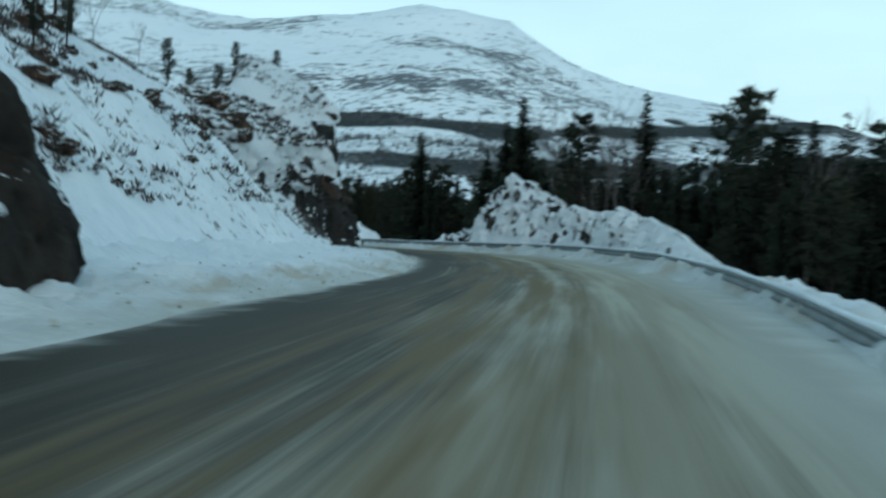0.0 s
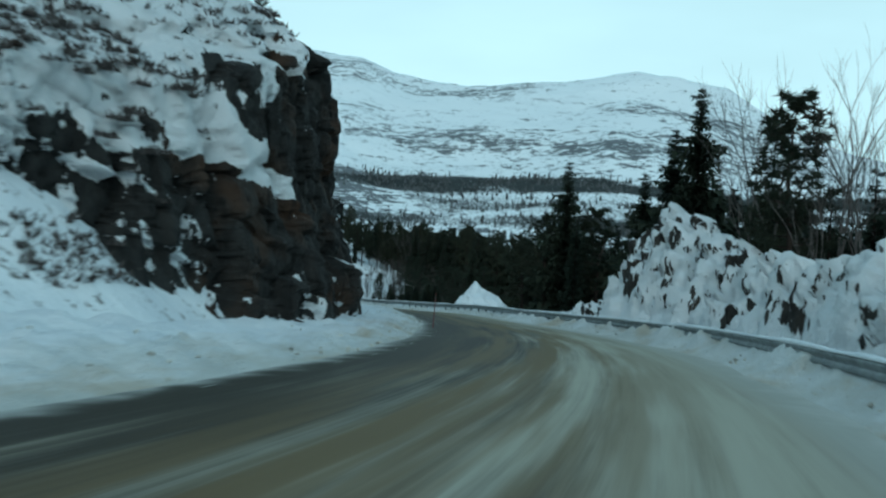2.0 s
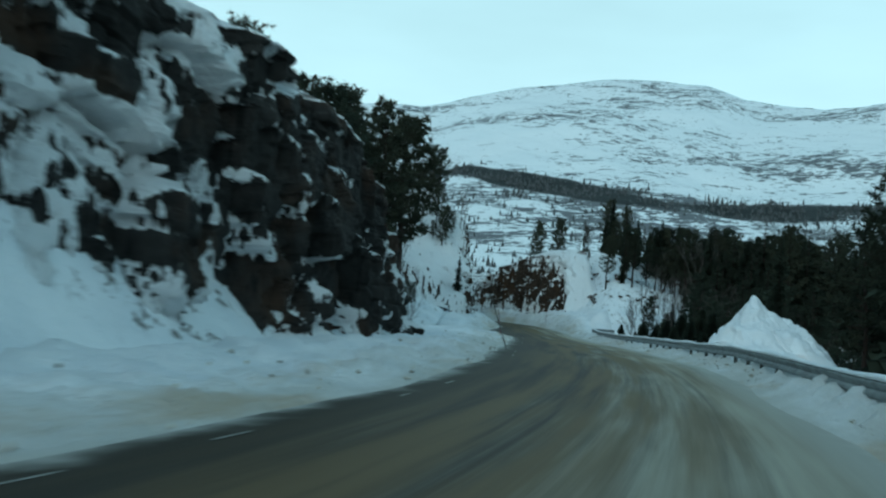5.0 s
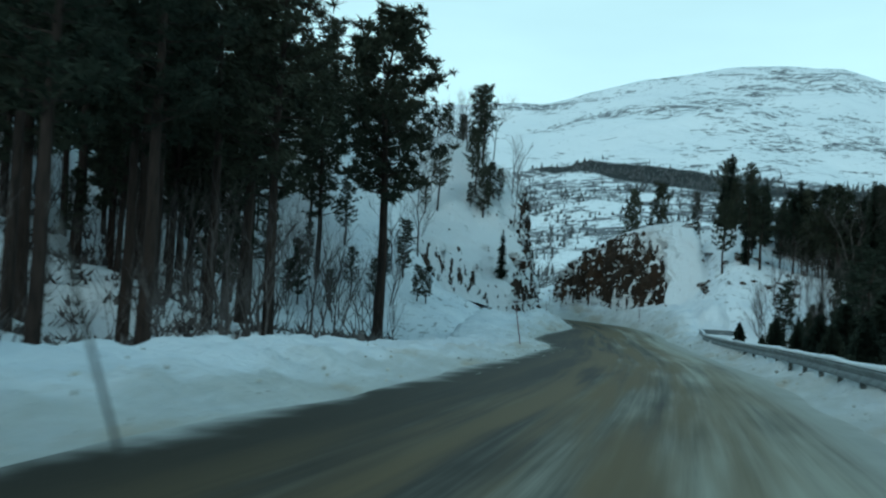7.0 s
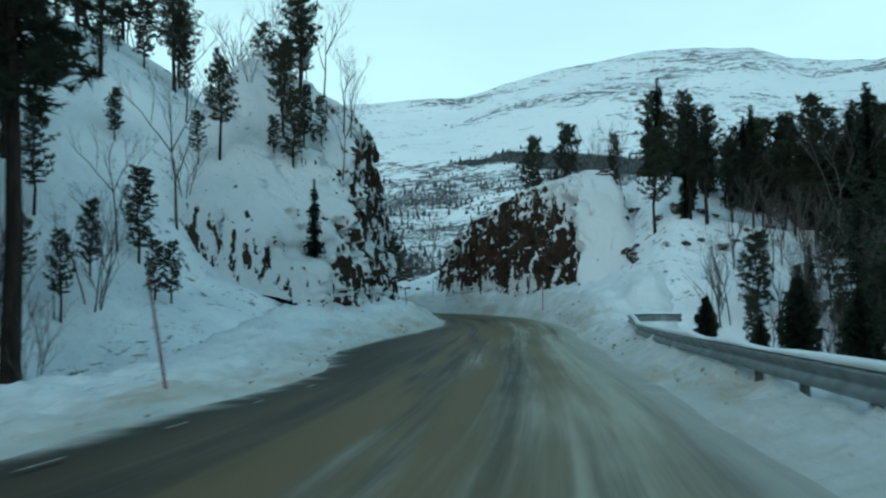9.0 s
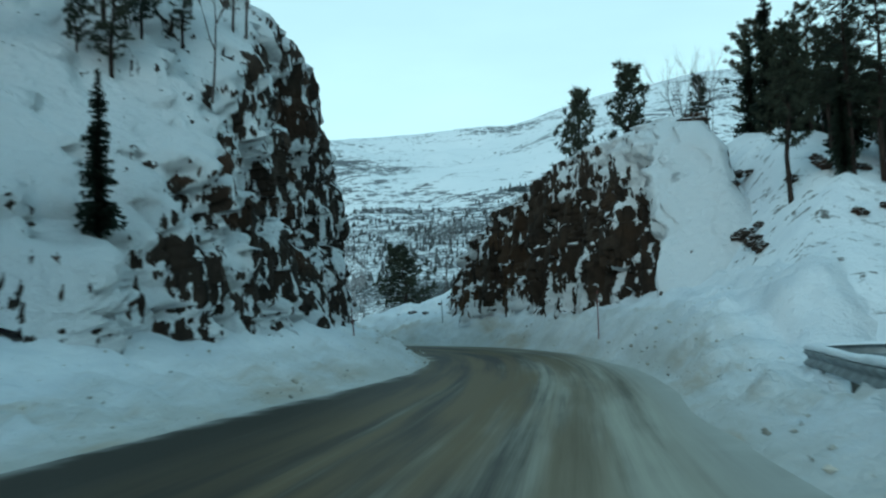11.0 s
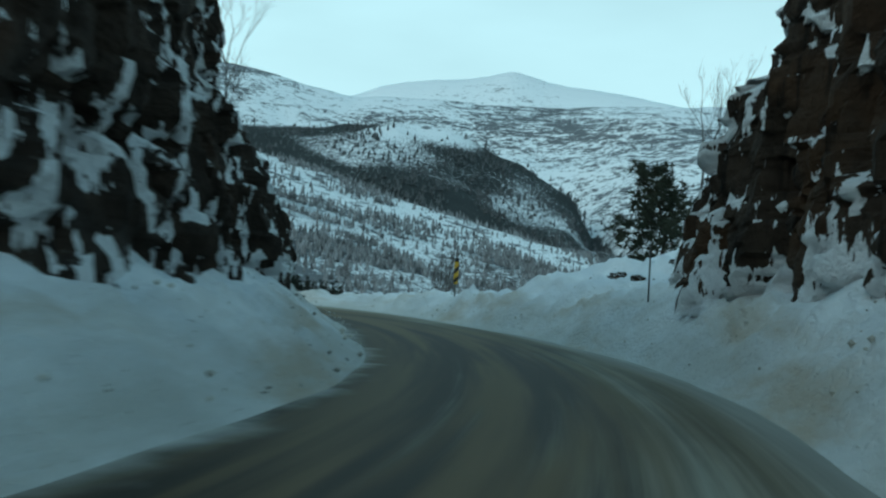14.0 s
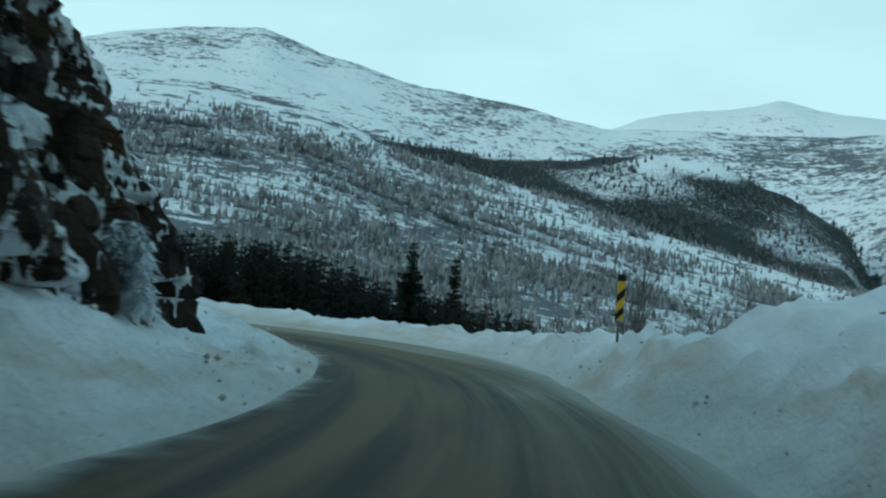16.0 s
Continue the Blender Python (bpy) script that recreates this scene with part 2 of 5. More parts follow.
def road_material():
    k = Mat("packed_snow_and_asphalt", 0.7, spec=0.06)
    uv = k.place(source="UV")
    u = k.axis(uv, 0)
    streak = k.noise(k.place((1.6, 0.035, 1), "UV"), 1.0, 6, 0.65)
    fine = k.noise(k.place((9.0, 0.12, 1), "UV"), 1.0, 5, 0.6)
    patch = k.noise(k.place((0.5, 0.12, 1), "UV"), 1.0, 4)
    wear = k.math('ADD', k.math('MULTIPLY', k.math('SUBTRACT', streak, 0.5), 1.5), k.math('MULTIPLY', k.math('SUBTRACT', fine, 0.5), 0.6))
    wear = k.math('ADD', wear, k.math('MULTIPLY', k.math('SUBTRACT', patch, 0.5), 0.8))
    side = k.span(u, -3.4, 4.0)
    late = k.span(k.axis(uv, 1), 110.0, 175.0)
    ice = k.span(k.math('SUBTRACT', k.math('ADD', k.math('MULTIPLY', side, 0.95), wear), k.math('ADD', k.math('MULTIPLY', late, 0.17), k.math('MULTIPLY', k.span(k.axis(uv, 1), 243.0, 262.0), 0.24))), 0.02, 0.9)
    c = k.mix(ice, (0.040, 0.035, 0.027), (0.40, 0.38, 0.31))
    c = k.mix(k.math('MULTIPLY', k.span(k.noise(k.place((1.1, 0.05, 1), "UV"), 1.3, 3), 0.36, 0.62), k.math('MULTIPLY', k.span(u, -3.2, -0.6), k.math('SUBTRACT', 0.88, k.math('MULTIPLY', k.span(u, 0.3, 3.4), 0.62)))), c, (0.155, 0.108, 0.056))
    edge = k.math('ADD', k.attr("edge"), k.math('MULTIPLY', k.math('SUBTRACT', k.noise(uv, 0.8, 5), 0.5), 0.9))
    smear = k.math('ADD', k.math('MULTIPLY', k.attr("edge"), k.span(u, 0.0, 1.0)), k.math('MULTIPLY', k.math('SUBTRACT', streak, 0.5), 0.35))
    c = k.mix(k.math('MULTIPLY', k.span(smear, 0.12, 0.5), 0.7), c, (0.40, 0.40, 0.375))
    c = k.mix(k.span(edge, 0.42, 1.0), c, (0.52, 0.52, 0.49))
    k.bump(k.math('ADD', streak, k.math('MULTIPLY', k.noise(uv, 14.0, 3), 0.3)), 0.35, 0.03)
    return k.colour(c, k.math('ADD', k.math('MULTIPLY', ice, 0.25), 0.6))


def verge_material():
    k = Mat("ploughed_roadside_snow", 0.8, spec=0.2)
    at, uv = k.place(), k.place(source="UV")
    d = k.axis(uv, 0)
    c = k.mix(k.span(k.noise(at, 0.6, 5), 0.3, 0.7), SNOW_SHADE, SNOW)
    dirt = k.math('ADD', k.math('MULTIPLY', d, -0.38), k.math('MULTIPLY', k.math('SUBTRACT', k.noise(k.place((1.2, 0.25, 1), "UV"), 1.0, 6, 0.65), 0.5), 1.9))
    c = k.mix(k.math('MULTIPLY', k.span(dirt, -0.9, 0.3), 0.72), c, (0.42, 0.405, 0.35))
    c = k.mix(k.math('MULTIPLY', k.span(k.noise(at, 5.0, 4, 0.7), 0.68, 0.76), k.span(dirt, -1.3, 0.0)), c, (0.13, 0.11, 0.08))
    rust = k.math('MULTIPLY', k.span(k.noise(k.place((0.7, 0.16, 1), "UV"), 1.0, 5, 0.6), 0.50, 0.66), k.span(dirt, -0.9, 0.1))
    c = k.mix(k.math('MULTIPLY', rust, 0.5), c, (0.42, 0.28, 0.14))
    k.bump(k.math('ADD', k.noise(at, 2.2, 6, 0.65), k.math('MULTIPLY', k.noise(at, 12, 3), 0.3)), 0.9, 0.2)
    return k.colour(c)


def mountain_material():
    k = Mat("far_mountain", 0.9, spec=0.1)
    bands = k.math('ADD', k.math('MULTIPLY', k.noise(k.place((0.016, 0.016, 0.07)), 1.0, 8, 0.75), 0.5), k.math('MULTIPLY', k.noise(k.place((0.075, 0.075, 0.26)), 1.0, 6, 0.7), 0.5))
    blot = k.noise(k.place((0.0022, 0.0022, 0.006)), 1.0, 4)
    wood = k.attr("forest")
    # negative values thin the bare rock: haze put into the snow cover
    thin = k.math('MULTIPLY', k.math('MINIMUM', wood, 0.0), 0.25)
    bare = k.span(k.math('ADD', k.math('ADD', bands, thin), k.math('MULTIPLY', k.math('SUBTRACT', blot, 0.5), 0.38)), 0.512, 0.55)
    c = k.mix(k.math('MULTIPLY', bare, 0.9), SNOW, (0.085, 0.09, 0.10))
    tree = k.noise(k.place((0.26, 0.26, 0.12)), 1.0, 4, 0.8)
    cover = k.span(k.math('ADD', tree, k.math('MULTIPLY', k.math('SUBTRACT', wood, 0.5), 0.5)), 0.46, 0.60)
    c = k.mix(k.math('MULTIPLY', cover, k.span(wood, 0.02, 0.3)), c, k.mix(k.span(wood, 0.56, 0.78), (0.17, 0.17, 0.175), (0.04, 0.045, 0.045)))
    k.bump(k.noise(k.place((0.02, 0.02, 0.02)), 1.0, 6, 0.7), 0.6, 9.0)
    return k.colour(c)


def plain(name, c, rough=0.6, metal=0.0, vary=0.35, scale=6.0, stretch=(1, 1, 1), bump=0.3, dist=0.01):
    k = Mat(name, rough, metal)
    at = k.place(stretch)
    f = k.noise(at, scale, 5, 0.6)
    col = k.mix(k.span(f, 0.3, 0.7), tuple(v * (1 - vary) for v in c), tuple(min(1, v * (1 + vary)) for v in c))
    k.bump(f, bump, dist)
    return k.colour(col)


def leaf_material(name, a, b):
    k = Mat(name, 0.85, spec=0.1)
    at = k.place()
    f = k.math('ADD', k.math('MULTIPLY', k.noise(at, 0.9, 4), 0.7), k.math('MULTIPLY', k.rand(), 0.35))
    return k.colour(k.mix(k.span(f, 0.25, 0.75), a, b))


M_ROAD, M_VERGE, M_FAR = road_material(), verge_material(), mountain_material()
M_STEEL = plain("galvanised_steel", (0.22, 0.25, 0.26), 0.55, 0.6, 0.3, 3.0, (1, 1, 1))
M_POST = plain("weathered_steel_post", (0.10, 0.10, 0.09), 0.7, 0.3)
M_BARK = plain("pine_bark", (0.030, 0.019, 0.015), 0.95, 0, 0.5, 5.0, (1, 1, 0.2), 0.8, 0.03)
M_BIRCH = plain("bare_birch_twig", (0.10, 0.085, 0.08), 0.9, 0, 0.4, 4.0)
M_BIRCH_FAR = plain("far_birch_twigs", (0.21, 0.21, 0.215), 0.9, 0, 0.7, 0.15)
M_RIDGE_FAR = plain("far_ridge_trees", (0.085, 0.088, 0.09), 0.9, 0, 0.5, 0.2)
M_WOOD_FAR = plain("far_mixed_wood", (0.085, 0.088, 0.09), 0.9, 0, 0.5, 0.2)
M_SPRUCE = leaf_material("spruce_needles", (0.016, 0.024, 0.018), (0.035, 0.045, 0.032))
M_PINE = leaf_material("pine_needles", (0.022, 0.030, 0.021), (0.058, 0.062, 0.042))
M_POLE = plain("red_brown_snow_pole", (0.16, 0.05, 0.05), 0.6)
M_POLE_GREY = plain("grey_snow_pole", (0.09, 0.09, 0.085), 0.6)
M_YELLOW = plain("yellow_marker_paint", (0.55, 0.31, 0.03), 0.5, 0, 0.15)
M_BLACK = plain("black_marker_paint", (0.02, 0.02, 0.02), 0.5, 0, 0.2)
M_LINE = plain("worn_white_line_paint", (0.24, 0.24, 0.22), 0.6, 0, 0.3)
M_CLOD = plain("dirty_snow_clod", (0.42, 0.40, 0.35), 0.85, 0, 0.55, 0.7)
M_STONE = plain("dark_stone", (0.06, 0.05, 0.045), 0.9, 0, 0.5, 3.0, (1, 1, 1), 0.8, 0.05)

# ---- the road's line ----
ROAD = [(-9.5, -60, 4.0), (-6.2, -30, 4.0), (-1.65, 0.3, 4.0), (-0.1, 9.9, 4.2), (1.35, 19, 4.5), (2.5, 27.7, 4.65), (3.3, 35.2, 4.55), (3.7, 42.5, 4.5), (3.8, 49.8, 4.45), (3.6, 57, 4.3), (2.85, 64.7, 4.2),
        (1.55, 72.8, 4.0), (-0.2, 81, 3.8), (-2.2, 88.9, 3.5), (-4.45, 96.2, 3.3), (-6.85, 103, 3.15), (-9.3, 109.2, 3.2), (-11.9, 115.1, 3.35), (-14.5, 121, 3.45), (-17.05, 126.7, 3.5), (-19.65, 132.2, 3.5),
        (-22.2, 137.5, 3.4), (-24.9, 142.8, 3.25), (-27.55, 147.9, 3.15), (-30.45, 152.9, 3.3), (-33.6, 157.7, 3.75), (-36.35, 162.6, 3.85), (-38.9, 167.8, 3.55), (-41.4, 172.9, 3.05), (-44.1, 177.5, 2.6), (-47, 181.6, 2.45),
        (-50.15, 185.3, 2.4), (-53.4, 188.5, 2.4), (-57.4, 191.8, 2.45), (-63.3, 195.4, 2.6), (-69.5, 198.5, 2.45), (-77, 201.3, 2.4), (-84.5, 203.1, 2.7), (-91, 203.2, 3.2), (-97, 200, 3.9), (-101.5, 193.5, 3.8), (-103, 182, 3.6)]


def curve_through(points, spacing):
    """Evenly spaced samples of a smooth curve through points, with their arc lengths."""
    p = np.array(points, float)
    t = np.concatenate([[0], np.cumsum(np.linalg.norm(np.diff(p[:, :2], axis=0), axis=1))])
    m = np.gradient(p, t, axis=0)
    tt = np.arange(0, t[-1], spacing)
    i = np.clip(np.searchsorted(t, tt, 'right') - 1, 0, len(t) - 2)
    h = (t[i + 1] - t[i])[:, None]
    x = ((tt - t[i])[:, None]) / h
    v = (2 * x**3 - 3 * x**2 + 1) * p[i] + (x**3 - 2 * x**2 + x) * h * m[i] + (-2 * x**3 + 3 * x**2) * p[i + 1] + (x**3 - x**2) * h * m[i + 1]
    return v, np.concatenate([[0], np.cumsum(np.linalg.norm(np.diff(v[:, :2], axis=0), axis=1))])


LINE, ARC = curve_through(ROAD, 0.5)
TAN = np.gradient(LINE[:, :2], ARC, axis=0)
TAN /= np.linalg.norm(TAN, axis=1)[:, None]
RIGHT = np.stack([TAN[:, 1], -TAN[:, 0]], 1)


def arc_at(y):
    """Arc length where the road first reaches y (before the bend turns back)."""
    return float(np.interp(y, LINE[:np.argmax(LINE[:, 1]), 1], ARC[:np.argmax(LINE[:, 1])]))


LEVEL_Y = [-60, 65, 97, 112, 127, 152, 165, 174, 182, 196, 203]
LEVEL_Z = [0, 0, -0.26, -0.28, -0.57, -0.94, -0.95, -0.81, -0.63, -0.5, -0.5]
LEVEL_S = [arc_at(y) for y in LEVEL_Y]


def level(s):
    return np.interp(s, LEVEL_S, LEVEL_Z)


def on_road(s, u):
    """World x, y at arc length s and u metres to the right of the centre."""
    s, u = np.asarray(s, float), np.asarray(u, float)
    x = np.interp(s, ARC, LINE[:, 0]) + u * np.interp(s, ARC, RIGHT[:, 0])
    y = np.interp(s, ARC, LINE[:, 1]) + u * np.interp(s, ARC, RIGHT[:, 1])
    return x, y


def half(s):
    return np.interp(s, ARC, LINE[:, 2])


def road_coords(x, y):
    """Arc length and offset to the right for arrays of points."""
    x, y = np.asarray(x, float), np.asarray(y, float)
    shape = x.shape
    p = np.stack([x.ravel(), y.ravel()], 1)
    s, u = np.zeros(len(p)), np.zeros(len(p))
    for a in range(0, len(p), 20000):
        q = p[a:a + 20000]
        d = q[:, None, :] - LINE[None, ::2, :2]
        i = np.argmin((d ** 2).sum(-1), 1) * 2
        r = q - LINE[i, :2]
        s[a:a + 20000] = ARC[i] + (r * TAN[i]).sum(1)
        u[a:a + 20000] = np.sign((r * RIGHT[i]).sum(1)) * np.linalg.norm(r, axis=1)
    return s.reshape(shape), u.reshape(shape)


S_HILL, S_CLIFF, S_BUTT, S_PINES, S_C2, S_C2B, S_C2END, S_RAIL = (arc_at(y) for y in (38, 52, 110, 116, 160, 172, 202.6, 169))


def inward(s):
    """How far the inner edge lies below the crown where the bend is banked."""
    return np.interp(s, [arc_at(y) for y in (18, 40, 86, 104)], [0, 0.2, 0.2, 0])


def left_profile(s, d):
    """Ground height above the road, d metres left of its edge."""
    hill = np.interp(d, [0, 1.2, 3.2, 5, 8.4, 18, 40, 90, 200], [0, 0.35, 0.6, 1.5, 5.2, 11.5, 19, 34, 60])
    cut = np.interp(d, [0, 1.0, 2.0, 3.2, 5.2, 8.5, 11, 20, 40, 90, 200], [0, 0.35, 0.4, 0.6, 0.8, 4.0, 7.5, 11.5, 18, 32, 56])
    crest_h = np.interp(s, [arc_at(112), arc_at(119), arc_at(128), arc_at(141)], [0.2, 0.6, 0.6, 0.15])
    cut = np.where(d < 5.2, cut * np.interp(s, [arc_at(y) for y in (50, 60, 88, 97)], [0.9, 0.45, 0.45, 0.4]), cut)
    wood = np.interp(d, [0, 1.2, 3.5, 8, 14, 22, 45, 90, 200], [0, 0.5, 0.7, 0.0, -0.3, 3.0, 18, 42, 80])
    wood = np.where(wood < 0.71, np.where(d < 12, np.interp(d, [0, 1.2, 3.5], [0, 0.5, 0.7]) * crest_h * step(9, 3.5, d) - 0.55 * step(2.5, 8.5, d) + 0.2 * step(8.5, 12, d), wood), wood)
    cut2 = np.interp(d, [0, 1.5, 3.2, 4.4, 7.5, 10, 18, 40, 90, 200], [0, 0.8, 1.5, 1.9, 4.5, 9.0, 15, 25, 42, 70])
    cut2 = np.where(d < 4.4, cut2 * np.interp(s, [arc_at(183), arc_at(189), arc_at(197.5), arc_at(201.0)], [1.0, 1.05, 1.15, 0.4]), cut2)
    a = step(S_HILL, S_CLIFF + 4, s)
    b = step(S_BUTT - 6, S_PINES + 2, s)
    c = step(S_C2 - 6, S_C2B + 2, s)
    e = step(S_C2END - 4, S_C2END + 10, s)
    z = hill * (1 - a) + cut * a
    z = z * (1 - b) + wood * b
    z = z * (1 - c) + cut2 * c
    return z * (1 - e) + np.interp(d, [0, 1.5, 4, 200], [0, 0.7, 0.9, 1.5]) * e - inward(s)


def lowered(s):
    """The outer shoulder and its rail lie lower where the road falls away to that side."""
    return np.interp(s, [arc_at(12), arc_at(42)], [0.46, 0.0])


def right_profile(s, d, x, y):
    drop = np.interp(d, [0, 0.8, 1.6, 2.4, 4, 8, 25, 60, 120, 300], [0, 0.28, 0.34, 0.2, -0.5, -2.2, -8, -20, -30, -40]) - lowered(s)
    drop = drop + 0.34 * np.exp(-((d - 0.8) / 0.55) ** 2) * np.interp(s, [arc_at(y) for y in (60, 85, 110)], [0.75, 0.6, 0.0]) * step(0, 0.5, d)
    bank = np.interp(d, [0, 0.4, 1.0, 1.8, 3.2, 5.0, 8.0, 12, 20], [0, 0.45, 1.1, 1.5, 1.9, 3.3, 6.6, 9.6, 15])
    # hill behind the outcrop
    ax, ay, bx, by = -47.5, 196.0, -36.0, 224.0
    t = np.clip(((x - ax) * (bx - ax) + (y - ay) * (by - ay)) / ((bx - ax) ** 2 + (by - ay) ** 2), 0, 1)
    r = np.hypot(x - ax - t * (bx - ax), y - ay - t * (by - ay))
    hill = np.interp(r, [0, 4, 8, 15, 22, 34, 60, 120], [8.6, 8.2, 6.0, 2.4, 0.6, -2.0, -12, -40])
    cx0, cy0, cx1, cy1 = -41.0, 190.5, -21.0, 199.0
    t2 = np.clip(((x - cx0) * (cx1 - cx0) + (y - cy0) * (cy1 - cy0)) / ((cx1 - cx0) ** 2 + (cy1 - cy0) ** 2), 0, 1)
    r2 = np.hypot(x - cx0 - t2 * (cx1 - cx0), y - cy0 - t2 * (cy1 - cy0))
    hill = np.maximum(hill, (7.0 - 5.5 * t2) * np.interp(r2, [0, 4, 9, 16, 26], [1, 0.93, 0.62, 0.25, 0.0]) - 0.35 * np.maximum(r2 - 14, 0))
    # ridge running on past the rock towards the bend
    ridge = np.minimum(np.interp(np.hypot((x + 64.5) * 0.9, y - 206), [0, 3, 6, 9.5, 18], [4.2, 3.7, 2.7, 0.6, -6]) - 0.4, 0.85 * d)
    berm = np.interp(d, [0, 0.9, 1.8, 3.0, 8, 25, 60, 200], [0, 0.8, 1.0, 0.5, -3, -14, -26, -40])
    berm = np.where(d < 3.5, berm * np.interp(x, [-92, -84, -76], [0.5, 0.85, 1.2]), berm)
    a = step(S_RAIL - 2, S_RAIL + 9, s)
    far = np.maximum(np.maximum(hill, ridge), berm)
    far = np.minimum(far, bank)
    end = step(arc_at(199.5), arc_at(201.5), s)
    far = far * (1 - end) + np.maximum(berm, ridge) * end
    early = np.maximum(drop, np.where(d > 2.5, hill, -99))
    return early * (1 - a) + far * a


def ground(x, y):
    """Height of the snow surface."""
    s, u = road_coords(x, y)
    h = half(s)
    d = np.abs(u) - h
    z = np.where(u < 0, left_profile(s, np.maximum(d, 0)), right_profile(s, np.maximum(d, 0), x, y))
    lumps = fbm(np.stack([x * 0.14, y * 0.14, 0 * x], -1), 4, 3) * 0.9 + fbm(np.stack([x * 0.7, y * 0.7, 0 * x], -1), 3, 8) * 0.12
    return level(s) + z + lumps * step(2.5, 9, d), s, u, d


def ground_z(x, y):
    return float(ground(np.array([x]), np.array([y]))[0][0])


# ---- road, verges, ground sheet ----
s_ax = np.arange(2, ARC[-1] - 2, 0.5)
w_ax = np.linspace(-1, 1, 41)
S, Wd = np.meshgrid(s_ax, w_ax, indexing='ij')
hw = half(S) + 0.5
X, Y = on_road(S, Wd * hw)
Zr = level(S) - inward(S) * np.clip(-Wd, 0, 1) - 0.04 * np.abs(Wd) ** 3 + 0.012 * fbm(np.stack([Wd * hw * 2.0, S * 0.12, 0 * S], -1), 3, 21)
even = np.stack([np.convolve(np.convolve(np.pad(LINE[:, i], 60, mode='edge'), np.ones(41) / 41, 'same'), np.ones(41) / 41, 'same')[60:-60] for i in (0, 1)], 1)
stray = ((LINE[:, :2] - even) * RIGHT).sum(1)  # how far the centre strays from an even line, so that tyre tracks run evenly
across = Wd * hw + np.interp(S, ARC, stray)
road = part("road", sheet("road", np.stack([X, Y, Zr], -1), np.stack([across, S], -1), {"edge": np.abs(Wd) ** 3.5}), M_ROAD)
tagged(road, "mountain road of worn asphalt under packed sanded snow", "road", kind="structure")


def verge(name, side, dmax, label):
    d_ax = np.concatenate([np.linspace(-0.35, 1.6, 16), np.linspace(1.75, dmax, int((dmax - 1.7) / 0.22))])
    Sv, D = np.meshgrid(np.arange(2, ARC[-1] - 2, 0.3), d_ax, indexing='ij')
    wob = (0.16 if side < 0 else 0.18) * fbm(np.stack([Sv * 0.22, 0 * Sv, 0 * Sv + side], -1), 3, 31)
    x, y = on_road(Sv, side * (half(Sv) + D + wob + (0.35 if side < 0 else 0.1)))
    dd = np.maximum(D, 0)
    z = left_profile(Sv, dd) if side < 0 else right_profile(Sv, dd, x, y)
    p3 = np.stack([x, y, 0 * x], -1)
    lump = np.maximum(fbm(p3 * 1.3, 4, 44), -0.4) * (0.13 if side < 0 else 0.17) + np.maximum(fbm(p3 * 3.4, 3, 47), 0) * (0.10 if side < 0 else 0.15)
    z = level(Sv) + z + lump * step(0.0, 0.8, D) + 0.03 - 0.12 * step(0.0, -0.35, D) - 0.5 * step(dmax - 0.7, dmax, D)
    ob = part(name, sheet(name, np.stack([x, y, z], -1), np.stack([D, Sv], -1)), M_VERGE)
    return tagged(ob, label, "snow bank", kind="structure")


verge("snow_bank_inner", -1, 4.6, "ploughed snow bank with grit along the inner road edge")
verge("snow_bank_outer", 1, 4.4, "ploughed dirty snow shoulder along the outer road edge")

gx = np.concatenate([np.linspace(-420, -135, 48), np.arange(-132, 40, 1.1), np.linspace(42, 260, 45)])
gy = np.concatenate([np.linspace(-160, -42, 22), np.arange(-40, 236, 1.1), np.linspace(240, 430, 32)])
GX, GY = np.meshgrid(gx, gy, indexing='ij')
GZ, GS, GU, GD = ground(GX, GY)
edge = np.maximum.reduce([step(-300, -420, GX), step(160, 260, GX), step(-90, -160, GY), step(320, 430, GY)])
GZ = GZ - 0.45 * step(5.2, 3.8, GD) - 0.6 * step(0.6, -0.6, GD) - 60 * edge
land = part("ground", sheet("ground", np.stack([GX, GY, GZ], -1)), M_HILL)
tagged(land, "snow-covered hillside with heather poking through", "ground", kind="structure")

# ---- mountains round the valley ----
AZ = [-180, -60, -40, -26, -23.7, -16.7, -12, -8.6, -5.2, 0, 5, 10, 14, 16, 18.5, 21, 24.5, 27.5, 29.5, 32, 34.5, 38.5, 42.5, 46, 52, 58, 60, 62.5, 66, 68, 72.3, 76.4, 79.5, 83.6, 87.3, 91, 110, 140, 180]
EL = [6, 6, 5, 5.2, 6.3, 7.7, 8.8, 10.1, 12.3, 13.0, 12.5, 12.1, 12.3, 13.0, 13.2, 13.3, 12.8, 12.4, 11.9, 11.1, 10.85, 10.75, 10.6, 10.6, 10.5, 10.25, 10.2, 10.6, 11.3, 11.5, 12.2, 13.1, 14.1, 13.6, 12.6, 11.6, 11, 8, 6]
AZ2 = [-180, -60, -20, 0, 14, 30, 40, 44, 46.5, 47.6, 50.4, 54.7, 57.6, 62.3, 66, 70, 74.7, 80, 90, 120, 180]
EL2 = [3, 3, 3.5, 5.2, 5.2, 4.8, 4.0, 3.5, 3.8, 5.7, 7.3, 8.6, 8.9, 8.25, 8.2, 8.6, 9.6, 10.6, 8, 5, 3]
AZ1 = [-180, -40, 0, 20, 36, 44, 48.7, 52.6, 56.9, 61.5, 66, 70.8, 75.2, 81, 90, 110, 180]
EL1 = [1, 1.5, 2.0, 2.0, 1.6, 1.7, 2.7, 3.7, 4.75, 6.0, 7.2, 8.4, 9.8, 10.4, 9.8, 7, 1]
CX, CY = -45.0, 165.0
az = np.concatenate([np.arange(-180, -30, 3.0), np.arange(-30, 100, 0.4), np.arange(100, 180, 3.0)])
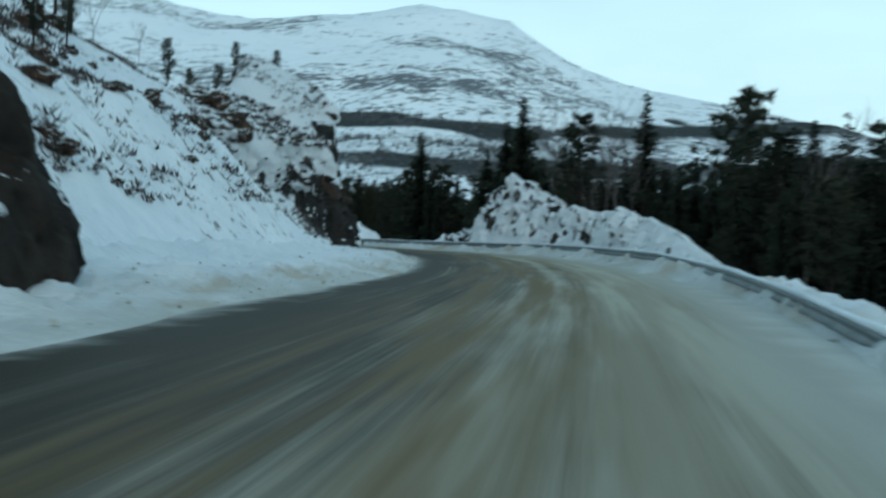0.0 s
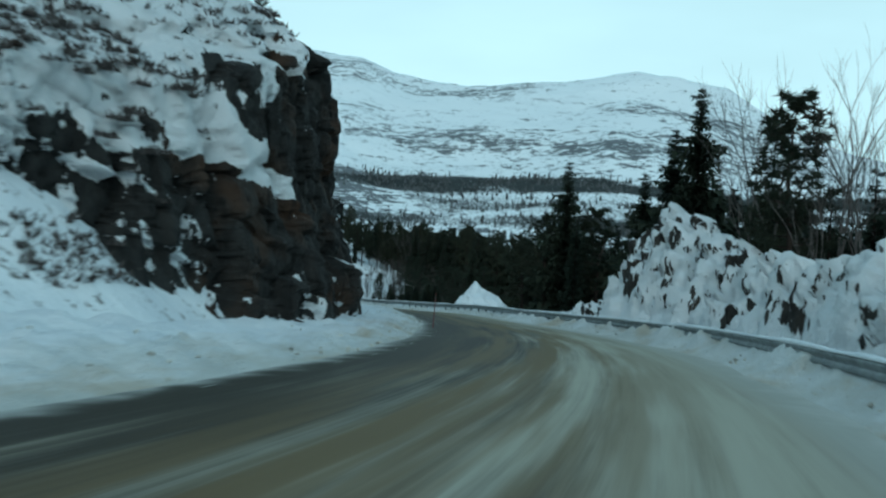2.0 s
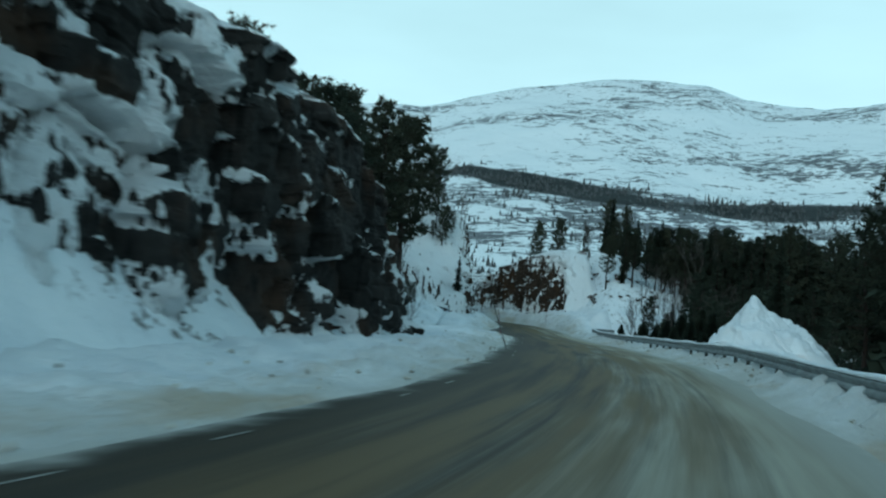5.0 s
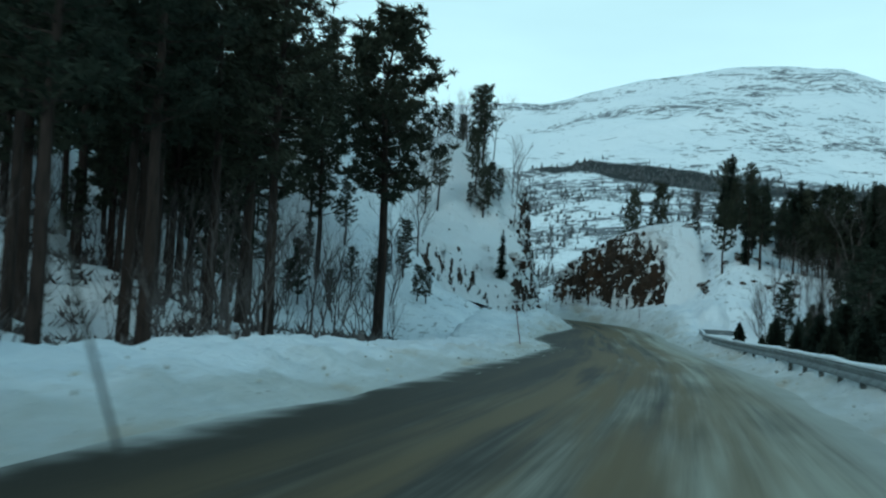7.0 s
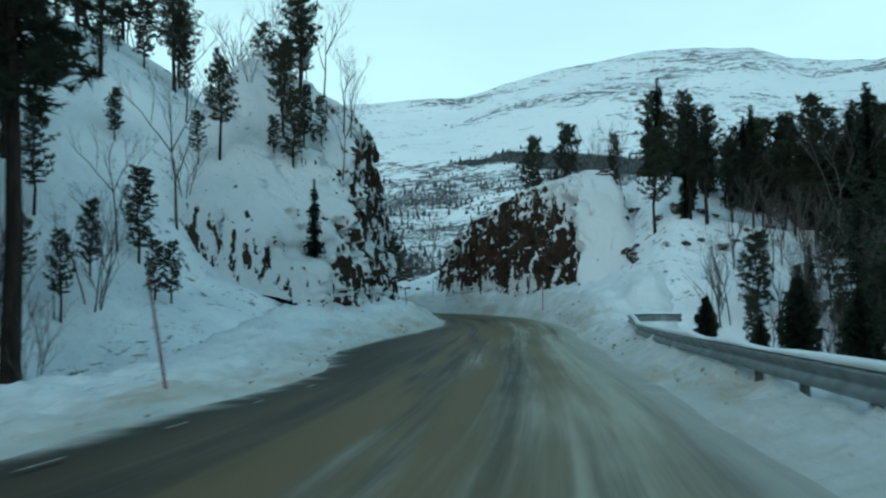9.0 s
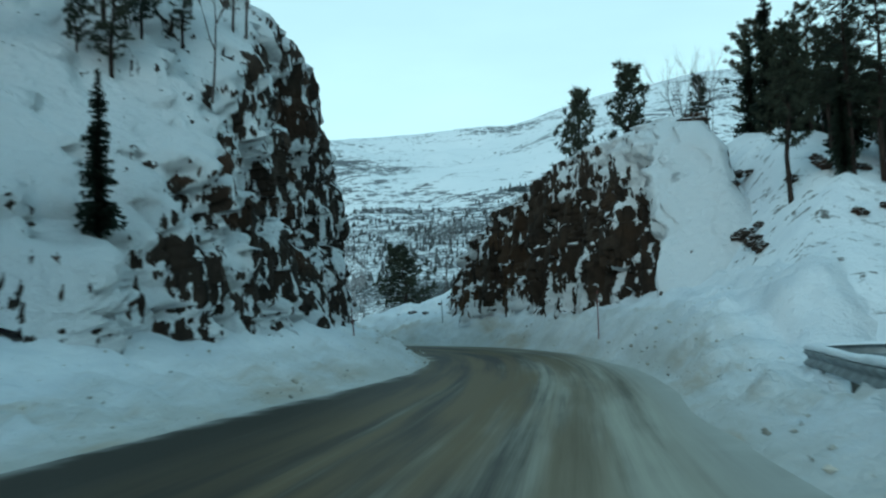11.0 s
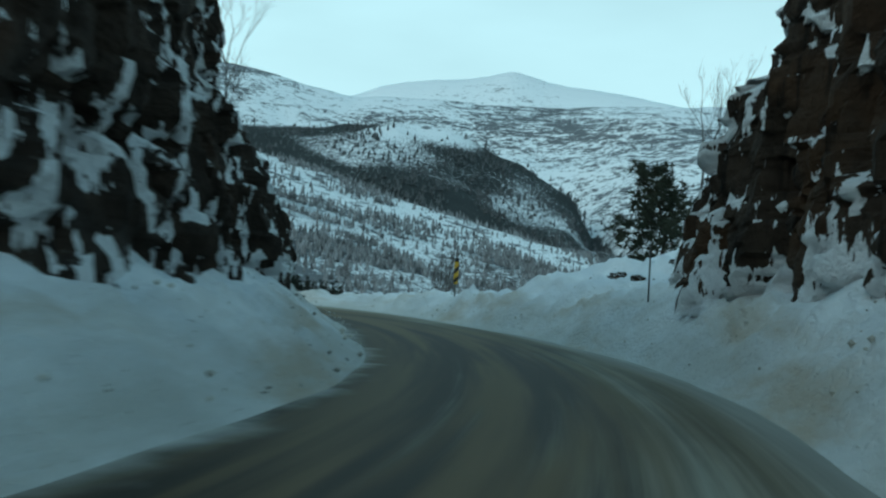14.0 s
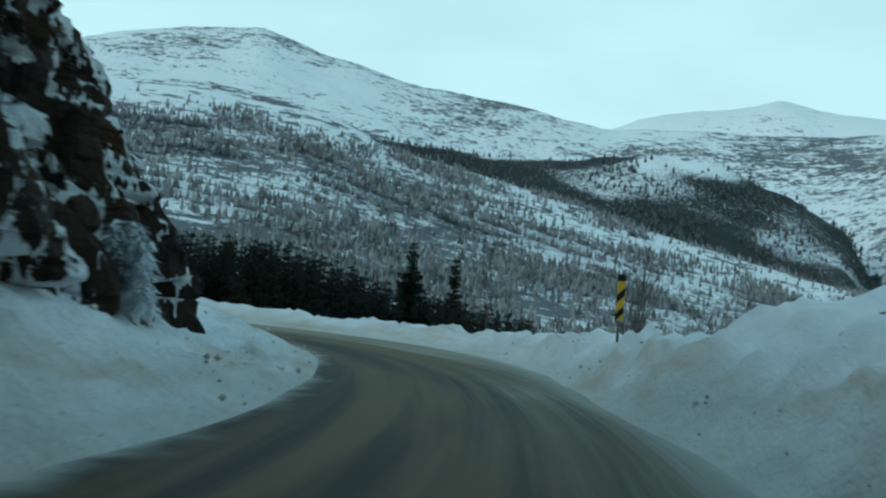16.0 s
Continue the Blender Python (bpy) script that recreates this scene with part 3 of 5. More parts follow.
rr = np.concatenate([np.geomspace(190, 700, 34), np.geomspace(720, 2600, 130), np.geomspace(2650, 4400, 24)])
A, R = np.meshgrid(az, rr, indexing='ij')
MX, MY = CX - R * np.sin(np.radians(A)), CY + R * np.cos(np.radians(A))
P3 = np.stack([MX, MY, 0 * MX], -1)


def crest(el, r0, r1, rise):
    top = np.tan(np.radians(el)) * r1
    t = np.clip((R - r0) / (r1 - r0), 0, 1.0)
    z = -34 + (top + 34) * t ** rise
    return z - np.maximum(R - r1, 0) * 0.22


rough = fbm(P3 * 0.004, 6, 61)
c3 = crest(np.interp(A, AZ, EL), 300 + 1100 * step(40, 50, A), 2500, 1.25 - 0.25 * step(40, 50, A)) + rough * 26 * step(300, 1500, R) * step(2700, 2200, R)
c2 = crest(np.interp(A, AZ2, EL2), 280 + 480 * step(40, 50, A), 1500 + 80 * fbm(P3 * 0.002, 2, 5), 1.1) + rough * 16 * step(300, 900, R)
c1 = crest(np.interp(A, AZ1, EL1), 240, 850 + 60 * fbm(P3 * 0.003, 2, 6), 1.05) + rough * 8 * step(240, 600, R)
MZ = np.maximum(np.maximum(c1, c2), c3)
MZ = np.where(R > 2500, c3 - (R - 2500) * 0.1, MZ)
c4 = crest(np.interp(A, [-180, 38, 41, 44, 47, 49.5, 51.5, 53, 55.5, 58.7, 60.4, 66, 180], [0, 8, 10.5, 11.1, 11.7, 12.0, 12.5, 12.2, 11.8, 11.2, 10.6, 8.8, 0]), 2700, 3900, 1.15) + rough * 9
MZ = np.where(R > 2750, np.maximum(MZ, c4), MZ)
which1, which2 = (c1 >= np.maximum(c2, c3) - 3), (c2 > np.maximum(c1, c3) - 3)
EA = np.degrees(np.arctan2(MZ, R))
forest = np.where(which1, 0.47, np.where(which2, 0.60, 0.0))
band = np.interp(A, [-8, 0, 6, 13, 18, 22, 26, 32, 36], [6.3, 7.0, 6.8, 6.6, 6.8, 7.2, 7.6, 8.1, 8.3])
forest = np.maximum(forest, 0.98 * step(0.62, 0.2, np.abs(EA - band + 0.25 * vnoise(P3 * 0.012, 8))) * step(36, 31, A))
forest = np.maximum(forest, 0.85 * step(0.7, 0.2, np.abs(EA - band + 2.1 + 0.4 * vnoise(P3 * 0.01, 18))) * step(26, 18, A))
forest = np.maximum(forest, 0.40 * step(7.5, 5.5, EA) * step(60, 40, A))
forest = np.where(which2 & (A > 44), np.maximum(forest, 0.76 + 0.24 * step(-0.15, 0.3, fbm(np.stack([MX * 0.004, MY * 0.004, MZ * 0.012], -1), 3, 71))), forest)
low = EA - np.interp(A, AZ1, EL1)  # the shaded wood along the gully between the two slopes
forest = np.where(which2 & (A > 48.5), np.maximum(forest, 1.0 * step(1.5, 0.7, low + 0.25 * vnoise(P3 * 0.01, 24))), forest)
forest = forest * step(9.6, 7.6, EA - 1.2 * vnoise(P3 * 0.01, 4))
# farthest peak loses bare rock, so its colour pales in place of haze
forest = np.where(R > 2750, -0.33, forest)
# snowier upper slopes, thinned further to imitate their fading into cloud
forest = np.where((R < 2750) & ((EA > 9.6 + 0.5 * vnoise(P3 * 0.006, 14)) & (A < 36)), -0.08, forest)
forest = np.clip(forest + np.where(which1, 0.22, 0.32) * fbm(P3 * 0.006, 3, 9) * (forest > 0.05), -0.35, 1)
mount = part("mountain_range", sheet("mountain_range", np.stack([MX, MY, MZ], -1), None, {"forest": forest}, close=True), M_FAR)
tagged(mount, "snowy mountain slopes with dark birch and conifer woods", "mountain", kind="structure")

# ---- rock cuts ----
TOPS = []


def keep_top(v):
    """Remember a rock sheet's heights on a half-metre raster."""
    q = v.reshape(-1, 3)
    x0, y0 = math.floor(q[:, 0].min()), math.floor(q[:, 1].min())
    ij = np.floor((q[:, :2] - (x0, y0)) / 0.5).astype(int)
    top = np.full(ij.max(0) + 1, -99.0)
    np.maximum.at(top, (ij[:, 0], ij[:, 1]), q[:, 2])
    TOPS.append((x0, y0, top))


def surface_z(x, y, ground_level=None):
    """Height of the snow or of the rock standing on it."""
    z = ground_z(x, y) if ground_level is None else ground_level
    for x0, y0, top in TOPS:
        i, j = math.floor((x - x0) / 0.5), math.floor((y - y0) / 0.5)
        if 0 <= i < top.shape[0] and 0 <= j < top.shape[1] and top[i, j] > -90:
            z = max(z, float(top[i, j]) - 0.15)
    return z


def cliff(name, base, heights, material, label, lean=0.08, block=2.4, depth=0.9, back=9.0, seed=0, foot=0.4, cap=0.55, tall=0.55, snow=None, base_z=None, topsnow=0.0, footsnow=0.0, strata=0.0, shelf=None):
    """A rock face along a line of base points; it stands to the left of the line's direction, its face to the right."""
    line, arc = curve_through([(*p, h) for p, h in zip(base, heights)], 0.17)
    tan = np.gradient(line[:, :2], axis=0)
    tan /= np.linalg.norm(tan, axis=1)[:, None]
    out = np.stack([tan[:, 1], -tan[:, 0]], 1)
    H = line[:, 2]
    q = np.linspace(0, 1, 92)
    n = len(line)
    Q = np.tile(q, (n, 1))
    zz = np.where(Q < 0.75, Q / 0.75 * H[:, None], H[:, None])
    over = np.clip((Q - 0.75) / 0.25, 0, 1)
    lean = np.interp(arc / arc[-1], np.linspace(0, 1, np.size(lean)), np.atleast_1d(lean))[:, None]
    setback = lean * zz + over ** 1.3 * back
    zz = zz + over * back * cap
    gz = np.array([ground_z(*p) for p in line[::8, :2]])
    g0 = np.interp(np.arange(n), np.arange(0, n, 8), gz)
    if base_z is not None:
        g0 = np.full(n, base_z)
    x = line[:, 0][:, None] - out[:, 0][:, None] * setback
    y = line[:, 1][:, None] - out[:, 1][:, None] * setback
    z = g0[:, None] - foot + zz
    p = np.stack([x, y, z], -1)
    warp = p + 0.5 * np.stack([vnoise(p * 0.6, 3 + seed), vnoise(p * 0.6, 4 + seed), vnoise(p * 0.6, 5 + seed)], -1)
    _, gap, val = cells(warp * np.array([1, 1, tall]) / block, 7 + seed)
    _, gap2, val2 = cells(warp * np.array([1, 1, tall]) / (block * 0.36), 9 + seed)
    disp = (val - 0.5) * depth * 1.5 - 0.35 * depth * step(0.12, 0.0, gap) + (val2 - 0.5) * depth * 0.6 - 0.12 * depth * step(0.14, 0.0, gap2) + fbm(p * 1.2, 4, seed) * 0.16 * depth + fbm(p * 0.16, 2, seed + 2) * 0.6 * depth - 0.3 * depth
    if strata:
        dip = p + np.stack([0 * z, 0 * z, 0.22 * y], -1)
        _, seam, slab = cells(dip * np.array([0.3, 0.3, 1.5]) / block * 1.6, 13 + seed)
        disp = disp + strata * depth * (slab - 0.5) - 0.25 * strata * depth * step(0.1, 0.0, seam)
    ends = step(0, 0.9, arc)[:, None] * step(arc[-1], arc[-1] - 0.9, arc)[:, None]
    end_snow = np.interp(arc / arc[-1], np.linspace(0, 1, np.size(topsnow)), np.atleast_1d(topsnow))[:, None]
    calm = step(0.35, 0.75, end_snow) * step(0.3, 0.6, Q)
    amount = ends * (1 - 0.75 * over) * (1 - 0.9 * calm)
    x = x + out[:, 0][:, None] * disp * amount
    y = y + out[:, 1][:, None] * disp * amount
    z = z + (val - 0.5) * 0.25 * depth * over * ends * (1 - calm)
    gb = ground(x, y)[0]
    z = z + (gb - 0.6 - z) * step(0.72, 1.0, over)
    taper = step(0, 5.0, arc)[:, None] * step(arc[-1], arc[-1] - 5.0, arc)[:, None]
    z = np.where(over > 0, np.minimum(z, gb + 0.4 + 40 * taper * (1 - 0.9 * over)), z)
    end_in = (1 - ends) ** 2 * 1.2
    x, y = x - out[:, 0][:, None] * end_in, y - out[:, 1][:, None] * end_in
    v = np.stack([x, y, z], -1)
    nrm = np.cross(np.gradient(v, axis=0), np.gradient(v, axis=1))
    ledge = np.abs(nrm[..., 2]) / (np.linalg.norm(nrm, axis=-1) + 1e-9)
    for _ in range(3):
        pad = np.pad(ledge, 1, mode='edge')
        ledge = (pad[:-2, 1:-1] + pad[2:, 1:-1] + pad[1:-1, :-2] + pad[1:-1, 2:] + 2 * ledge) / 6
    if snow:
        at_base = np.interp(arc / arc[-1], np.linspace(0, 1, len(snow)), snow)
        top = np.interp(arc / arc[-1], np.linspace(0, 1, np.size(topsnow)), np.atleast_1d(topsnow))[:, None]
        ledge = ledge + at_base[:, None] + top * step(0.42, 0.7, Q) * (1 + 1.1 * fbm(p * 0.5, 3, seed + 8)) - 0.4 * np.clip(top, 0, 0.5) * step(0.4, 0.1, Q)
    streak = np.stack([x * 1.9, y * 1.9, 0.15 * z], -1)
    climb = foot + 0.5 + 1.5 * vnoise(streak, seed + 6) + 0.7 * vnoise(streak * 2.3, seed + 7)
    ledge = ledge + footsnow * step(climb + 0.5, climb - 0.3, zz)
    if shelf:
        sy, sz, ry, rz = shelf
        ledge = ledge + 0.8 * step(1.25, 0.7, np.hypot((y - sy) / ry, (z - sz + 0.17 * (y - sy)) / rz) + 0.35 * fbm(p * 0.9, 3, seed + 5))
    keep_top(v)
    me = sheet(name, v, None, {"ledge": ledge})
    quad = (ledge[:-1, :-1] + ledge[1:, 1:]) / 2
    me.polygons.foreach_set("use_smooth", (quad > 0.62).ravel())
    return tagged(part(name, me, material), label, "rock face", kind="structure")


def left_line(y0, y1, off, n=7):
    """Points off metres left of the road's edge between two stations; off may be one value or several."""
    ss = np.linspace(arc_at(y0), arc_at(y1), n)
    off = np.interp(np.linspace(0, 1, n), np.linspace(0, 1, np.size(off)), np.atleast_1d(off))
    x, y = on_road(ss, -(half(ss) + off))
    return list(zip(x, y))


cliff("rock_cliff", [(-9.8, 45), (-8.3, 51.5), (-6.7, 57.5), (-5.5, 63), (-5.2, 68), (-6.0, 73), (-6.6, 77), (-7.3, 80.8), (-9.8, 86)], [1.2, 2.8, 5.0, 7.6, 9.4, 10.4, 11.0, 11.0, 9.5], M_ROCK,
      "tall dark blasted rock cliff with snow on its ledges", lean=0.15, block=2.4, depth=0.8, back=8.0, seed=1, cap=0.55, snow=[0.14, 0.14, 0.05, -0.1, -0.18, -0.22, -0.25, -0.24, -0.12], topsnow=[0.5, 0.5, 0.5, 0.5, 0.5, 0.25, -0.1, -0.2, -0.1], footsnow=0.3, strata=0.45, shelf=(63.6, 5.1, 4.6, 0.75))
cliff("rock_buttress", [(-11.2, 84.5), (-12.3, 90), (-13.3, 96), (-14.1, 101), (-14.9, 105), (-16.0, 108.2), (-17.3, 110.9), (-19.0, 112.8), (-23, 115)], [8, 7.6, 7.2, 6.8, 6.3, 5.6, 4.9, 4.0, 2.0], M_ROCK,
      "grey rock buttress with snow gullies beside the road", lean=0.12, block=1.8, depth=0.75, back=5.0, seed=11, cap=0.35, snow=[0.25, 0.2, 0.05, -0.1, -0.12, -0.1, 0.0], footsnow=0.25, strata=0.3)
cliff("roadside_cliff", left_line(167, 201.8, [2.7, 2.85, 2.5, 2.25, 2.1], 13), [1.0, 3.5, 6.5, 9, 10, 10, 9.5, 9, 8, 7, 6, 4.5, 2.5], M_ROCK_SNOWY,
      "steep dark brown rock cut plastered with snow patches", lean=[0.2, 0.16, 0.16, 0.16, 0.18, 0.32, 0.4], block=1.15, depth=0.8, seed=21, cap=0.55, tall=0.45, snow=[0.25, 0.15, 0.08, 0.04, 0.04, 0.04, 0.03, 0.0, -0.04, -0.08, -0.1, -0.08], topsnow=[0.12, 0.12, 0.12, 0.15, 0.22], footsnow=0.15)
cliff("rock_outcrop", [(-66.5, 204.5), (-63.6, 201.2), (-60.2, 198.2), (-55.3, 194.8), (-50.4, 191.2), (-46.2, 187.5), (-44.9, 186.0), (-43.8, 184.7), (-43.0, 183.7), (-42.5, 183.0)], [0.6, 2.6, 4.8, 6.5, 7.1, 6.2, 4.4, 2.4, 0.9, 0.1], M_ROCK_BROWN,
      "brown jagged rock outcrop with snow in its cracks", lean=0.17, block=1.1, depth=0.7, back=4.0, seed=31, cap=0.3, foot=0.3, tall=0.35, base_z=0.75, snow=[0.1, 0.06, 0.0, -0.03, -0.05, -0.05, 0.0, 0.1], topsnow=[0.1, 0.1, 0.1, 0.1, 0.1, 0.2, 0.45, 0.7], footsnow=0.5)


def lump_of(name, x, y, rx, ry, h, turn, material, label, category, seed, sharp=1.0, blocky=0.0, sink=0.4, group="", lop=0.0):
    """A heap or boulder: a warped dome standing on the ground."""
    th, ph = np.meshgrid(np.linspace(0, 2 * np.pi, 129)[:-1], np.linspace(0, 1, 60), indexing='ij')
    rad = ph
    hz = h * np.cos(rad * np.pi / 2) ** sharp
    c, s_ = math.cos(radians(turn)), math.sin(radians(turn))
    if lop:
        hz = h * (0.45 * np.cos(rad * np.pi / 2) ** 1.5 + 0.55 * (1 - rad))
    lx, ly = rx * rad * np.cos(th) + lop * (1 - rad), ry * rad * np.sin(th)
    px, py = x + lx * c - ly * s_, y + lx * s_ + ly * c
    p = np.stack([px, py, hz], -1)
    _, crack, val = cells(p * np.array([1, 1, 0.7]) / max(0.5, 0.3 * h), seed + 8)
    swell = 1 + blocky * step(0, 0.3, rad) * (0.32 * (val - 0.5) - 0.12 * step(0.15, 0, crack) + 0.12 * fbm(p * 1.6, 4, seed + 2))
    px, py = x + (px - x) * swell, y + (py - y) * swell
    nz = fbm(p * 0.45, 4, seed) * 0.16 * h * np.minimum(1, 2.2 * (1 - rad))
    _, _, v = cells(p / max(0.5, 0.22 * h), seed)
    _, gap, v2 = cells(np.stack([px, py, hz], -1) / max(0.35, 0.09 * h), seed + 3)
    nz = nz + blocky * ((v - 0.5) * h * 0.3 + (v2 - 0.5) * h * 0.12 + fbm(p * 2.5, 3, seed) * 0.05 * h) * np.minimum(1, 1.6 * (1 - rad))
    base = ground(px, py)[0] if sink < 90 else 0
    z0 = ground_z(x, y)
    k = step(0.35, 1.0, rad)
    z = z0 * (1 - k) + base * k + hz + nz - sink * rad ** 3
    ob = part(name, sheet(name, np.stack([px - x, py - y, z - z0], -1), close=True), material)
    ob.location = (x, y, z0)
    return tagged(ob, label, category, group)


def rubble_ridge(name, crest_line, material, label):
    """A heap of ploughed rubble along a crest line of x, y and world height."""
    line, arc = curve_through(crest_line, 0.2)
    tan = np.gradient(line[:, :2], axis=0)
    tan /= np.linalg.norm(tan, axis=1)[:, None]
    side = np.stack([-tan[:, 1], tan[:, 0]], 1)
    v = np.linspace(-1, 1, 91)[None, :]
    gc = np.array([ground_z(*p) for p in line[::6, :2]])
    rise = np.maximum(line[:, 2] - np.interp(np.arange(len(line)), np.arange(0, len(line), 6), gc), 0.1)[:, None]
    wob = fbm(np.stack([line[:, 0] * 0.25, line[:, 1] * 0.25, 0 * arc], -1), 3, 5)[:, None]
    wide = np.where(v < 0, 0.9 + 0.36 * rise, 2.2 + 0.6 * rise) * (1 + 0.25 * wob)
    x, y = line[:, 0][:, None] + side[:, 0][:, None] * v * wide, line[:, 1][:, None] + side[:, 1][:, None] * v * wide
    bell = np.cos(np.abs(v) * np.pi / 2) ** 1.25
    p = np.stack([x, y, rise * bell], -1)
    warp = p + 0.35 * np.stack([vnoise(p * 0.9, 3), vnoise(p * 0.9, 4), vnoise(p * 0.9, 5)], -1)
    _, gap, big = cells(warp / 1.5, 21)
    _, gap2, small = cells(warp / 0.55, 22)
    push = ((big - 0.5) * 0.9 - 0.3 * step(0.14, 0, gap) + (small - 0.5) * 0.35 + 0.3 * fbm(p * 1.1, 4, 23)) * np.minimum(1, 0.25 * rise) * np.minimum(1, 4 * (1 - np.abs(v)))
    x, y = x + side[:, 0][:, None] * push * 0.6 * np.sign(v), y + side[:, 1][:, None] * push * 0.6 * np.sign(v)
    z = ground(x, y)[0] - 0.25 * np.abs(v) ** 4 + rise * bell + push * 0.55
    q = np.stack([x, y, z], -1)
    nrm = np.cross(np.gradient(q, axis=0), np.gradient(q, axis=1))
    lie = np.abs(nrm[..., 2]) / (np.linalg.norm(nrm, axis=-1) + 1e-9)
    for _ in range(2):
        pad = np.pad(lie, 1, mode='edge')
        lie = (pad[:-2, 1:-1] + pad[2:, 1:-1] + pad[1:-1, :-2] + pad[1:-1, 2:] + 2 * lie) / 6
    lie = lie + 0.35 * fbm(p * 0.35, 3, 31) - 0.16 * step(88, 93, y) * step(106, 101, y) * step(0.3, 0.6, bell) + 0.25 * step(0.35, 0.1, bell)
    return tagged(part(name, sheet(name, q, None, {"ledge": lie}), material), label, "snow mound")


rubble_ridge("rubble_ridge", [(-0.8, 114.5, 0.0), (1.5, 110.3, 0.7), (3.8, 104.4, 1.5), (5.3, 99.2, 2.8), (6.5, 94.0, 5.2), (7.6, 88.3, 5.9), (8.5, 83.8, 4.9), (9.5, 77.6, 3.6), (10.4, 69.3, 2.85), (11.0, 54.8, 2.5), (11.0, 47.7, 1.7), (10.95, 42.5, 0.9), (10.8, 36.5, -0.1), (10.6, 31, -1.0)], M_MOUND,
             "long snow-covered rubble ridge with dark rocks showing through")
lump_of("snow_mound", -7.4, 124.8, 3.9, 4.6, 3.25, 8, M_SNOW, "smooth ploughed snow pile behind the guardrail", "snow mound", 5, 0.75, 0.3, lop=-1.6)
lump_of("boulder", -8.4, 15.2, 3.0, 3.2, 2.9, 10, M_BOULDER, "large rounded dark brown boulder in roadside snow", "boulder", 6, 0.45, 0.6)

# ---- guardrail ----
rail_s = np.arange(arc_at(-45), S_RAIL + 0.1, 0.8)
rail_u = half(rail_s) + np.interp(rail_s, [arc_at(y) for y in (10, 60, 100, 140, 158, 168)], [0.7, 0.75, 0.75, 0.75, 1.0, 1.9])
prof = [(0.0, 0.75), (0.055, 0.72), (0.075, 0.685), (0.015, 0.625), (0.0, 0.60), (0.015, 0.575), (0.075, 0.515), (0.055, 0.48), (0.0, 0.45)]


def rail_path():
    x, y = on_road(rail_s, rail_u)
    z = level(rail_s) - 0.03 - lowered(rail_s)
    pts = [np.array(p) for p in zip(x, y, z)]
    last, dirv = pts[-1], pts[-1] - pts[-2]
    dirv = dirv / np.linalg.norm(dirv)
    side = np.array([dirv[1], -dirv[0], 0])
    for a in np.linspace(15, 150, 9):
        t = radians(a)
        pts.append(last + 1.1 * (dirv * math.sin(t) + side * (1 - math.cos(t))) + side * 0.002)
    return np.array(pts)


rp = rail_path()
rt = np.gradient(rp, axis=0)
rt /= np.linalg.norm(rt, axis=1)[:, None]
rside = np.stack([-rt[:, 1], rt[:, 0], 0 * rt[:, 0]], 1)
rail = empty("guardrail", pose(*rp[20]), "galvanised W-beam guardrail with snow on its top edge", "guardrail")
inv = rail.matrix_world.inverted()
beam = np.stack([rp + rside * a + np.array([0, 0, b]) for a, b in prof + [(x - 0.008, z) for x, z in reversed(prof)] + prof[:1]], 1)
bo = part("beam", sheet("beam", beam - rp[20]), M_STEEL, rail)
cap_prof = [(-0.09, 0.76), (-0.07, 0.80), (0.0, 0.825), (0.05, 0.80), (0.07, 0.745), (0.03, 0.74)]
capz = 1 + 0.5 * vnoise(np.stack([rp[:, 0], rp[:, 1], 0 * rp[:, 0]], -1) * 0.5)
capv = np.stack([rp + rside * a + np.stack([0 * capz, 0 * capz, 0.74 + (b - 0.74) * capz], 1) for a, b in cap_prof], 1)
part("snow_cap", sheet("snow_cap", capv - rp[20]), M_SNOW, rail, "thin ridge of snow")
bm = bmesh.new()
box(bm, 0.06, 0.11, 0.95, pose(0, 0, 0.2), 0.008)
post_me = bpy.data.meshes.new("post")
bm.to_mesh(post_me)
bm.free()
post_me.materials.append(M_POST)
for k in range(2, len(rail_s), 3):
    po = part("post", post_me, M_POST, rail)
    p = rp[k] - rside[k] * 0.07 - rp[20]
    po.matrix_basis = pose(*p, 0, 0, math.degrees(math.atan2(rt[k, 1], rt[k, 0])))

# ---- trees ----
def finish_tree(name, tv, tf, cv, cf, crown_mat, label, crown_name="crown", bark=None):
    root = empty(name, Matrix(), label, name.split("_")[-1] if "_" in name else name)
    root["category"] = "tree"
    part("trunk", soup("trunk", tv, tf), bark or M_BARK, root)
    if cv:
        part(crown_name, soup(crown_name, cv, cf), crown_mat, root)
    return root


def tri(cv, cf, a, b, c):
    n = len(cv)
    cv.extend((a, b, c))
    cf.append((n, n + 1, n + 2))


